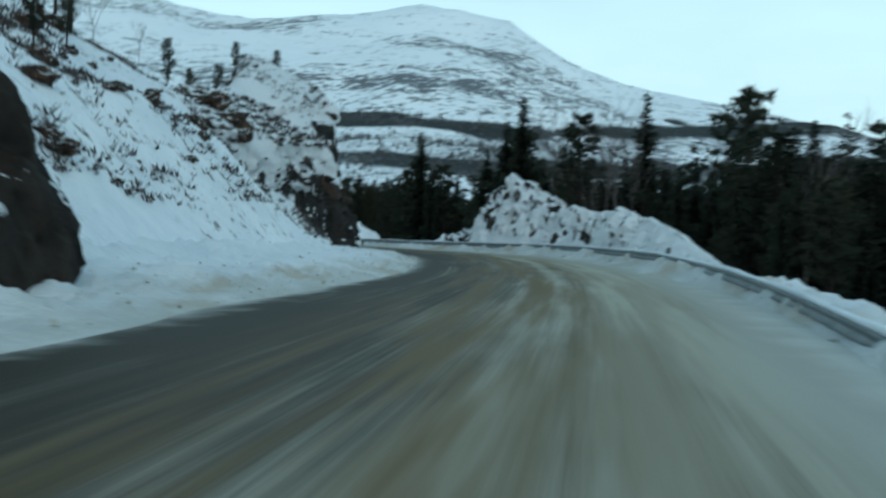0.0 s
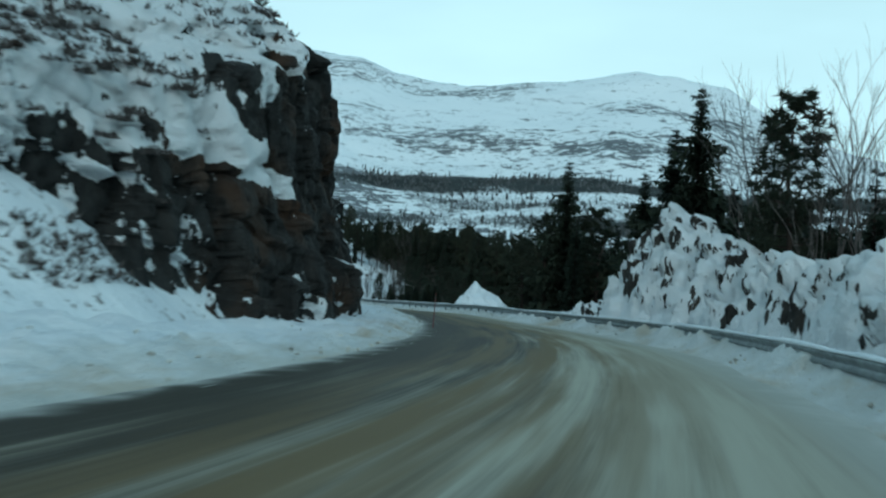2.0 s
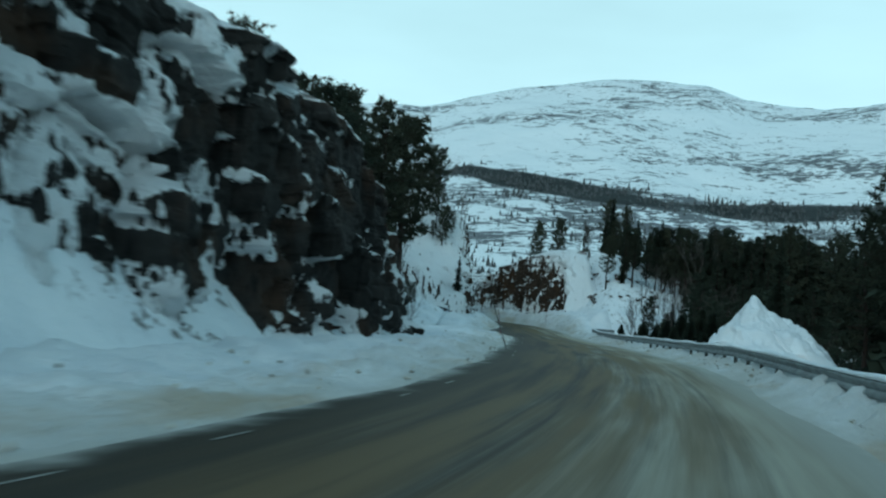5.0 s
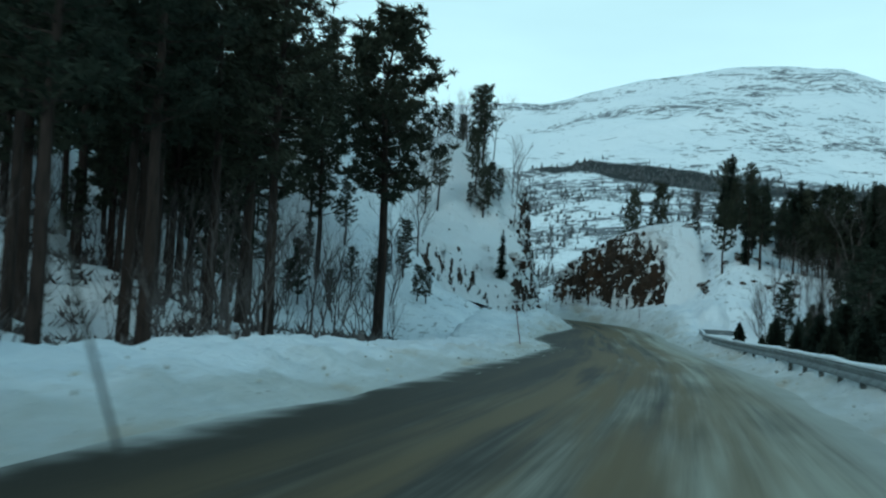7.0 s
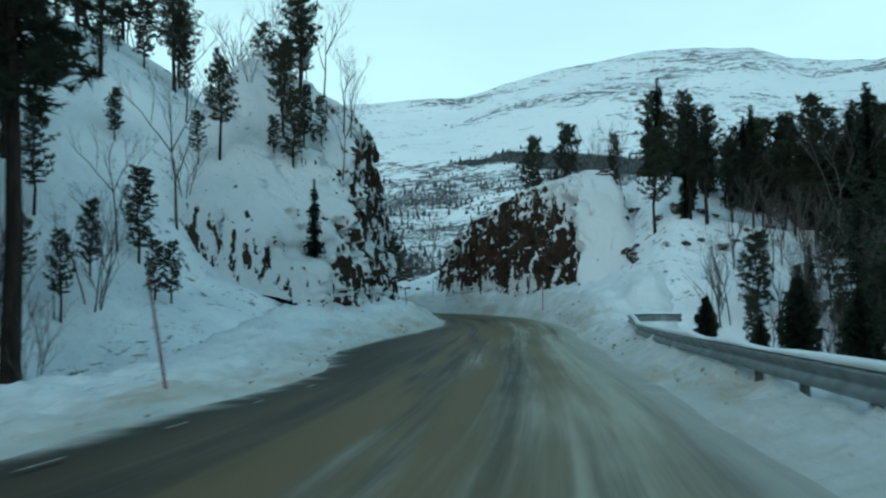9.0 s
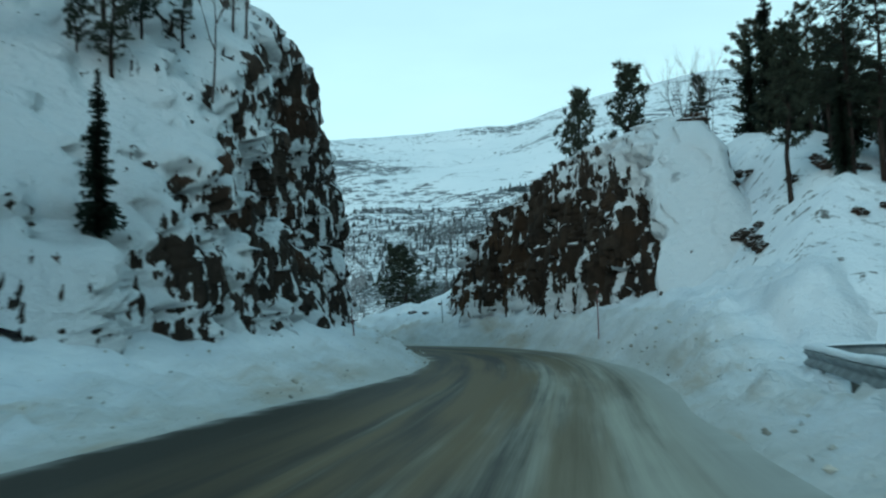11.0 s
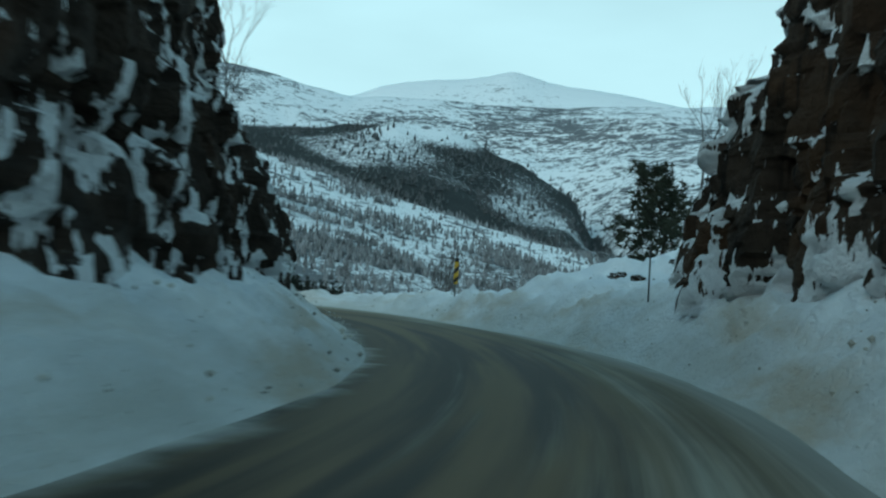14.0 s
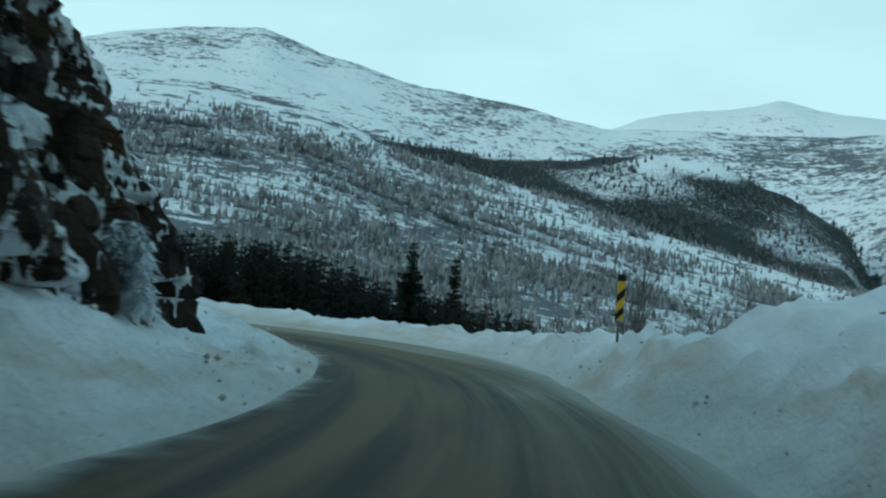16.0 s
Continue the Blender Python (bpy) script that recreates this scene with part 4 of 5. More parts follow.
def spruce(h, spread, seed, label, thin=1.0, coarse=1.0):
    rng = random.Random(seed)
    tv, tf, cv, cf = [], [], [], []
    tube(tv, tf, [(0, 0, -0.6), (0.03, 0, h * 0.3), (0, 0.03, h * 0.7), (0, 0, h)], [0.016 * h, 0.012 * h, 0.006 * h, 0.01], 7)
    z = h * 0.07
    while z < h * 0.99:
        f = z / h
        reach = spread * (1 - f) ** 0.75 * (0.75 + 0.25 * math.sin(z * 2.1 + seed)) + 0.12
        n = max(5, int((15 if f < 0.8 else 10) * thin))
        for k in range(n):
            t = 2 * math.pi * (k + rng.random() * 0.8) / n
            ln = reach * rng.uniform(0.45, 1.2)
            d = Vector((math.cos(t), math.sin(t), 0))
            side = Vector((-d.y, d.x, 0))
            droop = -0.12 - 0.25 * (1 - f)
            zj = z + h * rng.uniform(-0.035, 0.035) * (1 - 0.7 * f)
            pts = [Vector((0, 0, zj)) + d * ln * q + Vector((0, 0, ln * (0.15 * q + droop * q * q + 0.12 * q ** 4))) for q in (0.05, 0.35, 0.65, 1.0)]
            for i in range(3):
                a, b = pts[i], pts[i + 1]
                wdt = ln * (0.24, 0.22, 0.14)[i] + 0.07
                hang = Vector((0, 0, -wdt * 1.1))
                tri(cv, cf, a + side * wdt * 0.4, b, a - side * wdt * 0.4)
                for sgn in (-1, 1):
                    q = a.lerp(b, rng.random() * 0.6)
                    tip = q + side * sgn * wdt * rng.uniform(1.1, 2.1) + d * wdt * rng.uniform(0.6, 1.4) + hang * rng.uniform(0.2, 1.3)
                    tri(cv, cf, q - d * wdt * 0.35, q + d * wdt * 0.45, tip)
                tri(cv, cf, a, a.lerp(b, 0.8), a.lerp(b, 0.55) + hang * rng.uniform(0.8, 1.8))
        z += h * rng.uniform(0.017, 0.028) * coarse
    return finish_tree("spruce_tree", tv, tf, cv, cf, M_SPRUCE, label)


def pine(h, bare, spread, seed, label, dense=1.0):
    rng = random.Random(seed)
    tv, tf, cv, cf = [], [], [], []
    bend = [Vector((rng.uniform(-0.12, 0.12) * i, rng.uniform(-0.12, 0.12) * i, h * f)) for i, f in enumerate((-0.05, 0.25, 0.5, 0.75, 0.97))]
    tube(tv, tf, bend, [0.017 * h, 0.013 * h, 0.010 * h, 0.006 * h, 0.015], 8)

    def stem(z):
        f = max(0, min(3.999, (z / h + 0.05) / 1.02 * 4))
        i = int(f)
        return bend[i].lerp(bend[i + 1], f - i)

    n = int(50 * dense)
    for k in range(n):
        f = bare + (1 - bare) * (k + rng.random()) / n
        q = (f - bare) / (1 - bare)
        reach = spread * (0.35 + 0.65 * math.sin(math.pi * min(1, 0.18 + 0.86 * q))) * rng.uniform(0.55, 1.1)
        t = k * 2.399 + rng.uniform(-0.5, 0.5)
        d = Vector((math.cos(t), math.sin(t), rng.uniform(-0.15, 0.3) + 0.35 * q)).normalized()
        a = stem(f * h)
        mid = a + d * reach * 0.55
        tip = a + d * reach + Vector((0, 0, reach * 0.22))
        tube(tv, tf, [a, mid, tip], [0.02 + 0.0028 * h * (1 - q), 0.02, 0.008], 3)
        for _ in range(int(5 + 4 * reach)):
            c = mid.lerp(tip, rng.random()) if rng.random() < 0.75 else a.lerp(mid, rng.uniform(0.4, 1))
            c = c + Vector((rng.uniform(-1, 1), rng.uniform(-1, 1), rng.uniform(-0.3, 0.6))) * 0.32 * (0.5 + reach * 0.35)
            size = rng.uniform(0.22, 0.46)
            for _ in range(15):
                e = Vector((rng.gauss(0, 1), rng.gauss(0, 1), rng.gauss(0.35, 0.8))).normalized()
                o = e.orthogonal().normalized() * size * rng.uniform(0.08, 0.18)
                tri(cv, cf, c + o, c - o, c + e * size * rng.uniform(0.7, 1.3))
    return finish_tree("pine_tree", tv, tf, cv, cf, M_PINE, label)


def birch(h, seed, label, stems=1, spread=0.5, depth=4):
    rng = random.Random(seed)
    tv, tf, cv, cf = [], [], [], []

    def grow(p, d, ln, r, lv):
        pts, q = [p], p
        for i in range(3):
            d = (d + Vector((rng.uniform(-1, 1), rng.uniform(-1, 1), rng.uniform(-0.3, 0.8))) * 0.13).normalized()
            q = q + d * ln / 3
            pts.append(q)
        big = lv >= depth - 1
        tube(tv if lv == depth else cv, tf if lv == depth else cf, pts, [r, r * 0.85, r * 0.7, r * 0.5], 6 if big else 3)
        if lv == 0:
            return
        for k in range(rng.randint(3, 4) if lv > 1 else 3):
            i = rng.choice((1, 2, 2, 3, 3))
            t = rng.uniform(0, 6.283)
            side = Vector((math.cos(t), math.sin(t), rng.uniform(0.1, 0.7)))
            grow(pts[i], (d * 0.75 + side * spread).normalized(), ln * rng.uniform(0.5, 0.72), r * 0.5, lv - 1)

    for k in range(stems):
        t = rng.uniform(0, 6.283)
        lean = 0.0 if stems == 1 else rng.uniform(0.15, 0.5)
        base = Vector((math.cos(t), math.sin(t), 0)) * (0 if stems == 1 else 0.25)
        grow(base + Vector((0, 0, -0.3)), Vector((math.cos(t) * lean, math.sin(t) * lean, 1)).normalized(), h * 0.48 * rng.uniform(0.8, 1.1), (0.009 if stems == 1 else 0.0055) * h + 0.006, depth)
    return finish_tree("birch_tree", tv, tf, cv, cf, M_BIRCH, label, "crown", M_BIRCH)


SPRUCES = [spruce(16, 4.1, 1, "tall dark green spruce on a snowy slope"), spruce(12, 2.3, 2, "dark green spruce in the snow"), spruce(14, 2.3, 3, "slender dark spruce in the snow", 0.8), spruce(3.0, 1.0, 4, "young spruce sapling half buried in snow", 0.7)]
PINES = [pine(17, 0.42, 3.1, 1, "tall pine with bare reddish trunk and dark crown"), pine(13, 0.25, 2.6, 2, "broad dark pine with a ragged crown"), pine(9.5, 0.12, 1.9, 3, "small dark pine on a rocky top"), pine(15, 0.3, 2.9, 5, "bushy dark pine beside the road", 1.3), pine(17, 0.40, 3.3, 9, "tall lone pine with a slim bare trunk and full crown", 1.9)]
BIRCHES = [birch(7, 1, "leafless birch with fine grey twigs"), birch(5, 2, "leafless many-stemmed birch scrub", 4, 0.45, 3), birch(9, 4, "tall leafless birch tree", 1, 0.27), birch(2.2, 5, "leafless low scrub in snow", 4, 0.5, 2), birch(9, 12, "tall slender leafless birch with fine twigs", 1, 0.3, 5)]
USED = set()


def clear_of_road(x, y, gap):
    s_, u_ = road_coords(np.array([x]), np.array([y]))
    return abs(u_[0]) > half(s_[0]) + gap


def plant(kind, x, y, height=None, turn=None, top=None, lean=0.0, group=""):
    """Stand a tree on the ground; top sets the world height of its tip."""
    rng = random.Random(int(x * 131 + y * 977))
    z = surface_z(x, y)
    native = max(v.co.z for c in kind.children for v in c.data.vertices)
    k = ((top - z) if top is not None else height) / native
    m = pose(x, y, z, lean, 0, rng.uniform(0, 360) if turn is None else turn)
    if kind in USED:
        ob = copy_thing(kind, m)
    else:
        USED.add(kind)
        ob = kind
        ob.matrix_basis = m
    ob.scale = (k * rng.uniform(0.92, 1.08), k * rng.uniform(0.92, 1.08), k)
    if group:
        ob["group"] = group
    return ob


# measured trees
for kind, x, y, top in [(SPRUCES[0], 8.2, 97.4, 14.4), (PINES[1], 11.5, 82, 11.3), (SPRUCES[2], 17.5, 86, 13.6), (PINES[1], 24, 80, 13.5), (SPRUCES[0], -1.75, 128.9, 13.9), (PINES[4], -42.0, 149.0, 15.8),
                        (PINES[2], -54.0, 199.6, 12.6), (PINES[2], -50.4, 197.9, 13.0), (PINES[2], -47.5, 199.6, 12.1), (SPRUCES[2], -45.6, 201.2, 13.6), (SPRUCES[2], -44.5, 205, 15.5), (PINES[3], -80.2, 218.2, 7.6), (BIRCHES[4], -67.0, 205.8, 8.3),
                        (SPRUCES[0], 6.9, 99.2, 12.2), (SPRUCES[0], 5.2, 102.5, 9.8), (SPRUCES[1], 10.6, 100.5, 8.8), (PINES[3], -3.6, 129.5, 9.3), (PINES[1], 0.8, 130.2, 10.2), (SPRUCES[1], 2.9, 128, 8.2), (PINES[3], -5.8, 133, 7.3),
                        (BIRCHES[4], 11.2, 84.5, 13.4), (BIRCHES[4], 14.5, 83, 13.2), (BIRCHES[0], 16.5, 87.5, 10.9), (BIRCHES[4], 13.4, 79, 10.6), (SPRUCES[2], -44.0, 199.0, 15.4), (PINES[1], -42.6, 200.2, 14.6), (PINES[3], -47.2, 206.2, 16.2), (BIRCHES[4], -46.6, 196.0, 12.2), (BIRCHES[4], -45.9, 197.2, 12.6), (SPRUCES[2], -45.9, 165.6, 5.6), (SPRUCES[2], -46.9, 167.0, 2.4)]:
    tree = plant(kind, x, y, top=top)
    if kind is PINES[2]:
        tree.scale = (tree.scale.x * 0.72, tree.scale.y * 0.72, tree.scale.z)
rng = random.Random(7)
for x, y in [(-34.7, 134.2), (-37.2, 134.5), (-41.5, 139.4), (-33.5, 129), (-37.5, 131), (-30.5, 123), (-40.5, 134), (-36.5, 126), (-45.5, 138), (-39, 128), (-47.5, 145.5), (-34, 121), (-42.5, 128), (-48.5, 136)]:
    plant(rng.choice((PINES[0], PINES[3], PINES[0])), x + rng.uniform(-0.6, 0.6), y, rng.uniform(13, 17), group="roadside pine stand")
for k in range(22):
    x, y = rng.uniform(-64, -44), rng.uniform(132, 160)
    if clear_of_road(x, y, 10.5):
        plant(rng.choice((PINES[0], PINES[3], PINES[1])), x, y, rng.uniform(8, 12.5), group="roadside pine stand")
for k in range(20):
    plant(rng.choice((PINES[0], PINES[3], PINES[0])), rng.uniform(-68, -37), rng.uniform(114, 140), rng.uniform(11, 16), group="roadside pine stand")
for k in range(95):
    kind, x, y, tall = rng.choice((PINES[1], PINES[2], BIRCHES[0], BIRCHES[0], PINES[1], BIRCHES[2], PINES[3])), rng.uniform(-80, -48), rng.uniform(134, 178), rng.uniform(4, 7.5)
    if not (y > 168 and surface_z(x, y) < 5):
        plant(kind, x, y, tall, group="hillside trees")
for k in range(95):
    x, y = rng.uniform(-63, -46), rng.uniform(150, 181)
    if clear_of_road(x, y, 5.5):
        kind, tall = rng.choice((PINES[2], BIRCHES[0], PINES[2], BIRCHES[1], PINES[1])), rng.uniform(1.8, 4.2)
        if not (y > 168 and surface_z(x, y) < 5):
            plant(kind, x, y, tall, group="hillside trees")
for k in range(125):
    x, y = rng.uniform(-58, -29), rng.uniform(116, 160)
    if clear_of_road(x, y, 6.5) and (y < 140 or rng.random() < 0.4):
        plant(rng.choice((BIRCHES[1], BIRCHES[0], BIRCHES[1], BIRCHES[3])), x, y, rng.uniform(2.5, 6.0), group="birch scrub")


def crown_top(kind, x, y, top, group):
    """Plant a tree whose tip reaches about a common crown height."""
    z = surface_z(x, y)
    return plant(kind, x, y, max(3.0, min(11.0, top - z)), group=group)


def beside(y, d):
    s_ = arc_at(y)
    x, yy = on_road(s_, half(s_) + d)
    return float(x), float(yy)


def joined_wood(name, spots, label, kinds=3):
    """Many far trees as one mesh: spots hold x, y and the height of the tip above the road's datum."""
    makers = [spruce(14, 2.7, 41, "", 0.45, 1.7), spruce(14, 3.2, 42, "", 0.5, 1.9), pine(12, 0.2, 2.6, 43, "", 0.45)]
    shapes = []
    for root in makers:
        vs, fs, mi, base = [], [], [], 0
        for c in root.children:
            me = c.data
            me.calc_loop_triangles()
            co, tr = np.zeros(len(me.vertices) * 3), np.zeros(len(me.loop_triangles) * 3, int)
            me.vertices.foreach_get("co", co)
            me.loop_triangles.foreach_get("vertices", tr)
            vs.append(co.reshape(-1, 3))
            fs.append(tr.reshape(-1, 3) + base)
            mi.append(np.full(len(tr) // 3, 0 if c.name.startswith("trunk") else 1))
            base += len(me.vertices)
        shapes.append((np.concatenate(vs), np.concatenate(fs), np.concatenate(mi)))
        for c in list(root.children):
            bpy.data.meshes.remove(c.data)
        bpy.data.objects.remove(root)
    rng = np.random.default_rng(len(spots))
    V, T, M, base = [], [], [], 0
    for x, y, top in spots:
        vs, fs, mi = shapes[rng.integers(kinds)]
        z = ground_z(x, y)
        k = max(2.5, top - z) / vs[:, 2].max()
        a = rng.uniform(0, 6.28)
        wide = k * rng.uniform(1.0, 1.5)
        V.append(np.stack([x + wide * (vs[:, 0] * np.cos(a) - vs[:, 1] * np.sin(a)), y + wide * (vs[:, 0] * np.sin(a) + vs[:, 1] * np.cos(a)), z + k * vs[:, 2]], 1))
        T.append(fs + base)
        M.append(mi)
        base += len(vs)
    V, T, M = np.concatenate(V), np.concatenate(T), np.concatenate(M)
    me = bpy.data.meshes.new(name)
    me.vertices.add(len(V))
    me.vertices.foreach_set("co", V.astype(np.float32).ravel())
    me.loops.add(T.size)
    me.loops.foreach_set("vertex_index", T.astype(np.int32).ravel())
    me.polygons.add(len(T))
    me.polygons.foreach_set("loop_start", np.arange(0, T.size, 3, dtype=np.int32))
    me.materials.append(M_BARK)
    me.materials.append(M_SPRUCE)
    me.polygons.foreach_set("material_index", M.astype(np.int32))
    me.update(calc_edges=True)
    me.validate()
    return tagged(part(name, me, M_SPRUCE), label, "forest", kind="stuff")


spots = []
for k in range(26):
    x, y = rng.uniform(-85, -62), rng.uniform(104, 140)
    spots.append((x, y, ground_z(x, y) + rng.uniform(7, 13)))
joined_wood("slope_conifers", spots, "dark conifers on the slope behind the pine stand")
WOOD = (SPRUCES[0], SPRUCES[1], PINES[1], PINES[3], SPRUCES[2])
spots = []
for k in range(270):
    x, y = beside(rng.uniform(16, 122), rng.uniform(12, 40))
    spots.append((x, y, ground_z(x, y) + rng.uniform(7, 13)))
for k in range(120):
    x, y = beside(rng.uniform(55, 118), rng.uniform(14, 36))
    spots.append((x, y, rng.uniform(6.0, 9.8)))
joined_wood("valley_conifers", spots, "dark conifer wood on the slope below the road")
for k in range(60):
    plant(rng.choice((PINES[1], SPRUCES[1], PINES[3], SPRUCES[0], BIRCHES[2])), rng.uniform(9, 34), rng.uniform(84, 118), rng.uniform(8, 12), group="valley wood")
for k in range(70):
    x, y = beside(rng.uniform(22, 75), rng.uniform(9.5, 20))
    plant(rng.choice((PINES[1], SPRUCES[1], PINES[3], SPRUCES[2])), x, y, rng.uniform(5, 9), group="valley wood")
for k in range(22):
    x, y = beside(rng.uniform(52, 108), rng.uniform(11, 17))
    plant(rng.choice((PINES[1], SPRUCES[1], BIRCHES[2], SPRUCES[0])), x, y, rng.uniform(9, 12.5), group="valley wood")
for k in range(26):
    x, y = beside(rng.uniform(118, 150), rng.uniform(9, 34))
    plant(rng.choice(WOOD), x, y, rng.uniform(8, 13), group="valley wood")
spots = []
for k in range(100):
    x, y = rng.uniform(-40, 14), rng.uniform(204, 250)
    spots.append((x, y, rng.uniform(8.5, 12.5)))
for k in range(95):
    x = rng.uniform(-35, 4)
    spots.append((x, rng.uniform(198, 216) - 0.25 * (x + 35), rng.uniform(9.5, 13.0) - 0.06 * (x + 35)))
for k in range(75):
    x = rng.uniform(-32, 0)
    spots.append((x, rng.uniform(189, 203), rng.uniform(7.5, 11.5) - 0.06 * (x + 35)))
joined_wood("hilltop_conifers", spots, "dark conifer wood on the hill behind the outcrop")
for k in range(20):
    x, y = beside(rng.uniform(150, 163), rng.uniform(8, 30))
    plant(rng.choice((BIRCHES[0], BIRCHES[1], BIRCHES[0], SPRUCES[2])), x, y, rng.uniform(4, 7), group="birch scrub")
spots = []
for k in range(620):
    a, r = rng.uniform(63, 98), rng.uniform(48, 76)
    x, y = -59.2 - r * math.sin(radians(a)), 194 + r * math.cos(radians(a))
    el = float(np.interp(a, [64, 68, 71.8, 73.7, 77, 81, 86, 95], [-0.3, 0.3, 0.9, 1.5, 2.6, 2.7, 3.1, 3.1]))
    spots.append((x, y, 0.89 + r * math.tan(radians(el)) + rng.uniform(-1.2, 0.25)))
joined_wood("conifer_wood", spots, "dark conifer wood below the outer bend", 2)
plant(SPRUCES[0], -107.1, 210.7, top=3.9)
plant(SPRUCES[1], -110.4, 214.3, top=3.4)
for x, y, top in [(-86.9, 210.9, 4.1), (-88.5, 212.2, 3.7), (-85.5, 213.2, 2.8), (-92.5, 208.5, 2.0), (-89.6, 212.2, 3.2)]:
    plant(BIRCHES[2], x, y, top=top, group="birches beyond the bend")
for k in range(12):
    plant(BIRCHES[1], rng.uniform(-86, -77), rng.uniform(212.5, 219), top=rng.uniform(0.9, 2.0), group="birches beyond the bend")
for k in range(46):
    t = rng.random()
    x, y = -43 + 23 * t + rng.uniform(-2, 2), 196 + 8 * t + rng.uniform(-1, 12)
    crown_top(rng.choice((PINES[1], SPRUCES[1], PINES[3], PINES[2], SPRUCES[0])), x, y, rng.uniform(9.5, 13.0), "hilltop wood")
for k in range(90):
    t = rng.random()
    x, y = -34 + 24 * t + rng.uniform(-2, 2), 182 + 9 * t + rng.uniform(-9, 6)
    if x > -32.2 - (y - 164.2) * 0.1:
        plant(rng.choice((BIRCHES[0], BIRCHES[0], BIRCHES[2], BIRCHES[3])), x, y, rng.uniform(2.4, 4.6), group="birch scrub")
spots = []
for k in range(240):
    x, y = rng.uniform(-30, 0), rng.uniform(158, 193)
    if x > -29.5 + (182 - y) * 0.32:
        spots.append((x, y, ground_z(x, y) + rng.uniform(3.6, 7.5)))
joined_wood("wood_behind_rail", spots, "dark young conifers on the slope behind the guardrail")
for x, y in [(-14.4, 37.2), (-15.2, 42.8), (-15.6, 47.4), (-14.6, 51.0), (-14.2, 55), (-14.4, 61), (-19, 40), (-20, 47), (-19, 54), (-22, 34), (-24, 44), (-22, 60), (-26, 52)]:
    plant(PINES[0] if x < -18.5 else rng.choice((PINES[2], PINES[2], BIRCHES[0])), x, y, rng.uniform(8, 12) if x < -18.5 else rng.uniform(1.8, 3.2), group="cliff-top trees")
for x, y, h in [(-13.4, 64, 2.6), (-13.0, 67, 1.8), (-12.2, 79, 2.2), (-13.6, 84, 3.2), (-15.5, 95, 2.6)]:
    plant(PINES[2], x, y, h, group="cliff-top trees")
for k in range(60):
    x, y = rng.uniform(-33, 2), rng.uniform(186, 212)
    crown_top(rng.choice((PINES[1], SPRUCES[1], PINES[3], SPRUCES[0], BIRCHES[0])), x, y, rng.uniform(8.0, 12.0), "hilltop wood")
for k in range(70):
    a, d = radians(rng.uniform(9, 22)), rng.uniform(62, 82)
    crown_top(rng.choice((PINES[1], PINES[3], SPRUCES[1], PINES[2])), -15.6 - d * math.sin(a), 127.3 + d * math.cos(a), rng.uniform(8.2, 11.6) - (22 - math.degrees(a)) * 0.2, "hilltop wood")
for k in range(60):
    a, d = radians(rng.uniform(8, 18)), rng.uniform(36, 56)
    plant(rng.choice((SPRUCES[1], BIRCHES[0], BIRCHES[2], PINES[2], BIRCHES[3])), -15.6 - d * math.sin(a), 127.3 + d * math.cos(a), rng.uniform(2.2, 4.2), group="birch scrub")
for x, y, top in [(-26.7, 157.5, 0.55), (-24.6, 154.8, 0.1), (-23.3, 152.8, 0.9), (-21.9, 151.2, 0.7), (-20.8, 150.4, 1.1), (-19.7, 148.4, 0.8), (-18.2, 147.2, 1.2), (-20.4, 152.4, 1.6), (-17.4, 149.2, 1.9), (-18.8, 151.6, 2.1)]:
    plant(SPRUCES[3], x, y, top=max(top, ground_z(x, y) + 1.0), group="saplings behind the rail")

for kind, x, y, tall in [(BIRCHES[0], -70.9, 192.5, 3.6), (BIRCHES[0], -71.8, 191.8, 3.2), (BIRCHES[3], -70.2, 192.0, 1.6), (SPRUCES[2], -73.4, 192.4, 2.4)]:
    plant(kind, x, y, tall, group="cliff-top trees")
buried = spruce(1.25, 0.7, 17, "small bush at the rock's foot plastered with snow", 0.8)
buried.name = "snowy_bush"
buried["category"] = "bush"
for c in buried.children:
    if c.name.startswith("crown"):
        c.data.materials[0] = M_SNOW
buried.matrix_basis = pose(-73.6, 195.0, ground_z(-73.6, 195.0), 0, 0, 40)

# ---- snow poles and marker ----
def snow_pole(x, y, base, h, lean, turn, mat, label):
    root = empty("snow_pole", pose(x, y, base) @ pose(0, 0, 0, lean, 0, turn), label, "snow pole", "snow poles")
    v, f = [], []
    tube(v, f, [(0, 0, -0.4), (0, 0, h * 0.5), (0, 0, h)], [0.022, 0.020, 0.017], 8)
    part("shaft", soup("shaft", v, f), mat, root)
    v, f = [], []
    tube(v, f, [(0, 0, h - 0.25), (0, 0, h - 0.13)], [0.024, 0.024], 8)
    part("reflector_band", soup("reflector_band", v, f), M_POLE_GREY, root, "pale reflector band")


for x, y, base, h, lean, turn, mat, lab in [(-48.6, 176.0, -0.27, 1.3, 4, 300, M_POLE, "thin red-brown snow pole in the bank"), (-44.6, 183.1, 0.2, 1.2, 2, 200, M_POLE, "thin red-brown snow pole in the bank"),
                                      (-3.4, 79.5, 0.03, 1.2, 3, 40, M_POLE, "thin red-brown snow pole in the bank"),
                                      (-62.5, 199.2, 0.68, 1.25, 3, 30, M_POLE_GREY, "weathered grey snow pole in the bank"), (-15.3, 114.6, 0.0, 1.65, 20, 300, M_POLE_GREY, "leaning grey snow pole in the bank"), (-29.9, 143.3, -0.48, 1.45, 9, 300, M_POLE, "leaning red-brown snow pole in the bank")]:
    snow_pole(x, y, base, h, lean, turn, mat, lab)

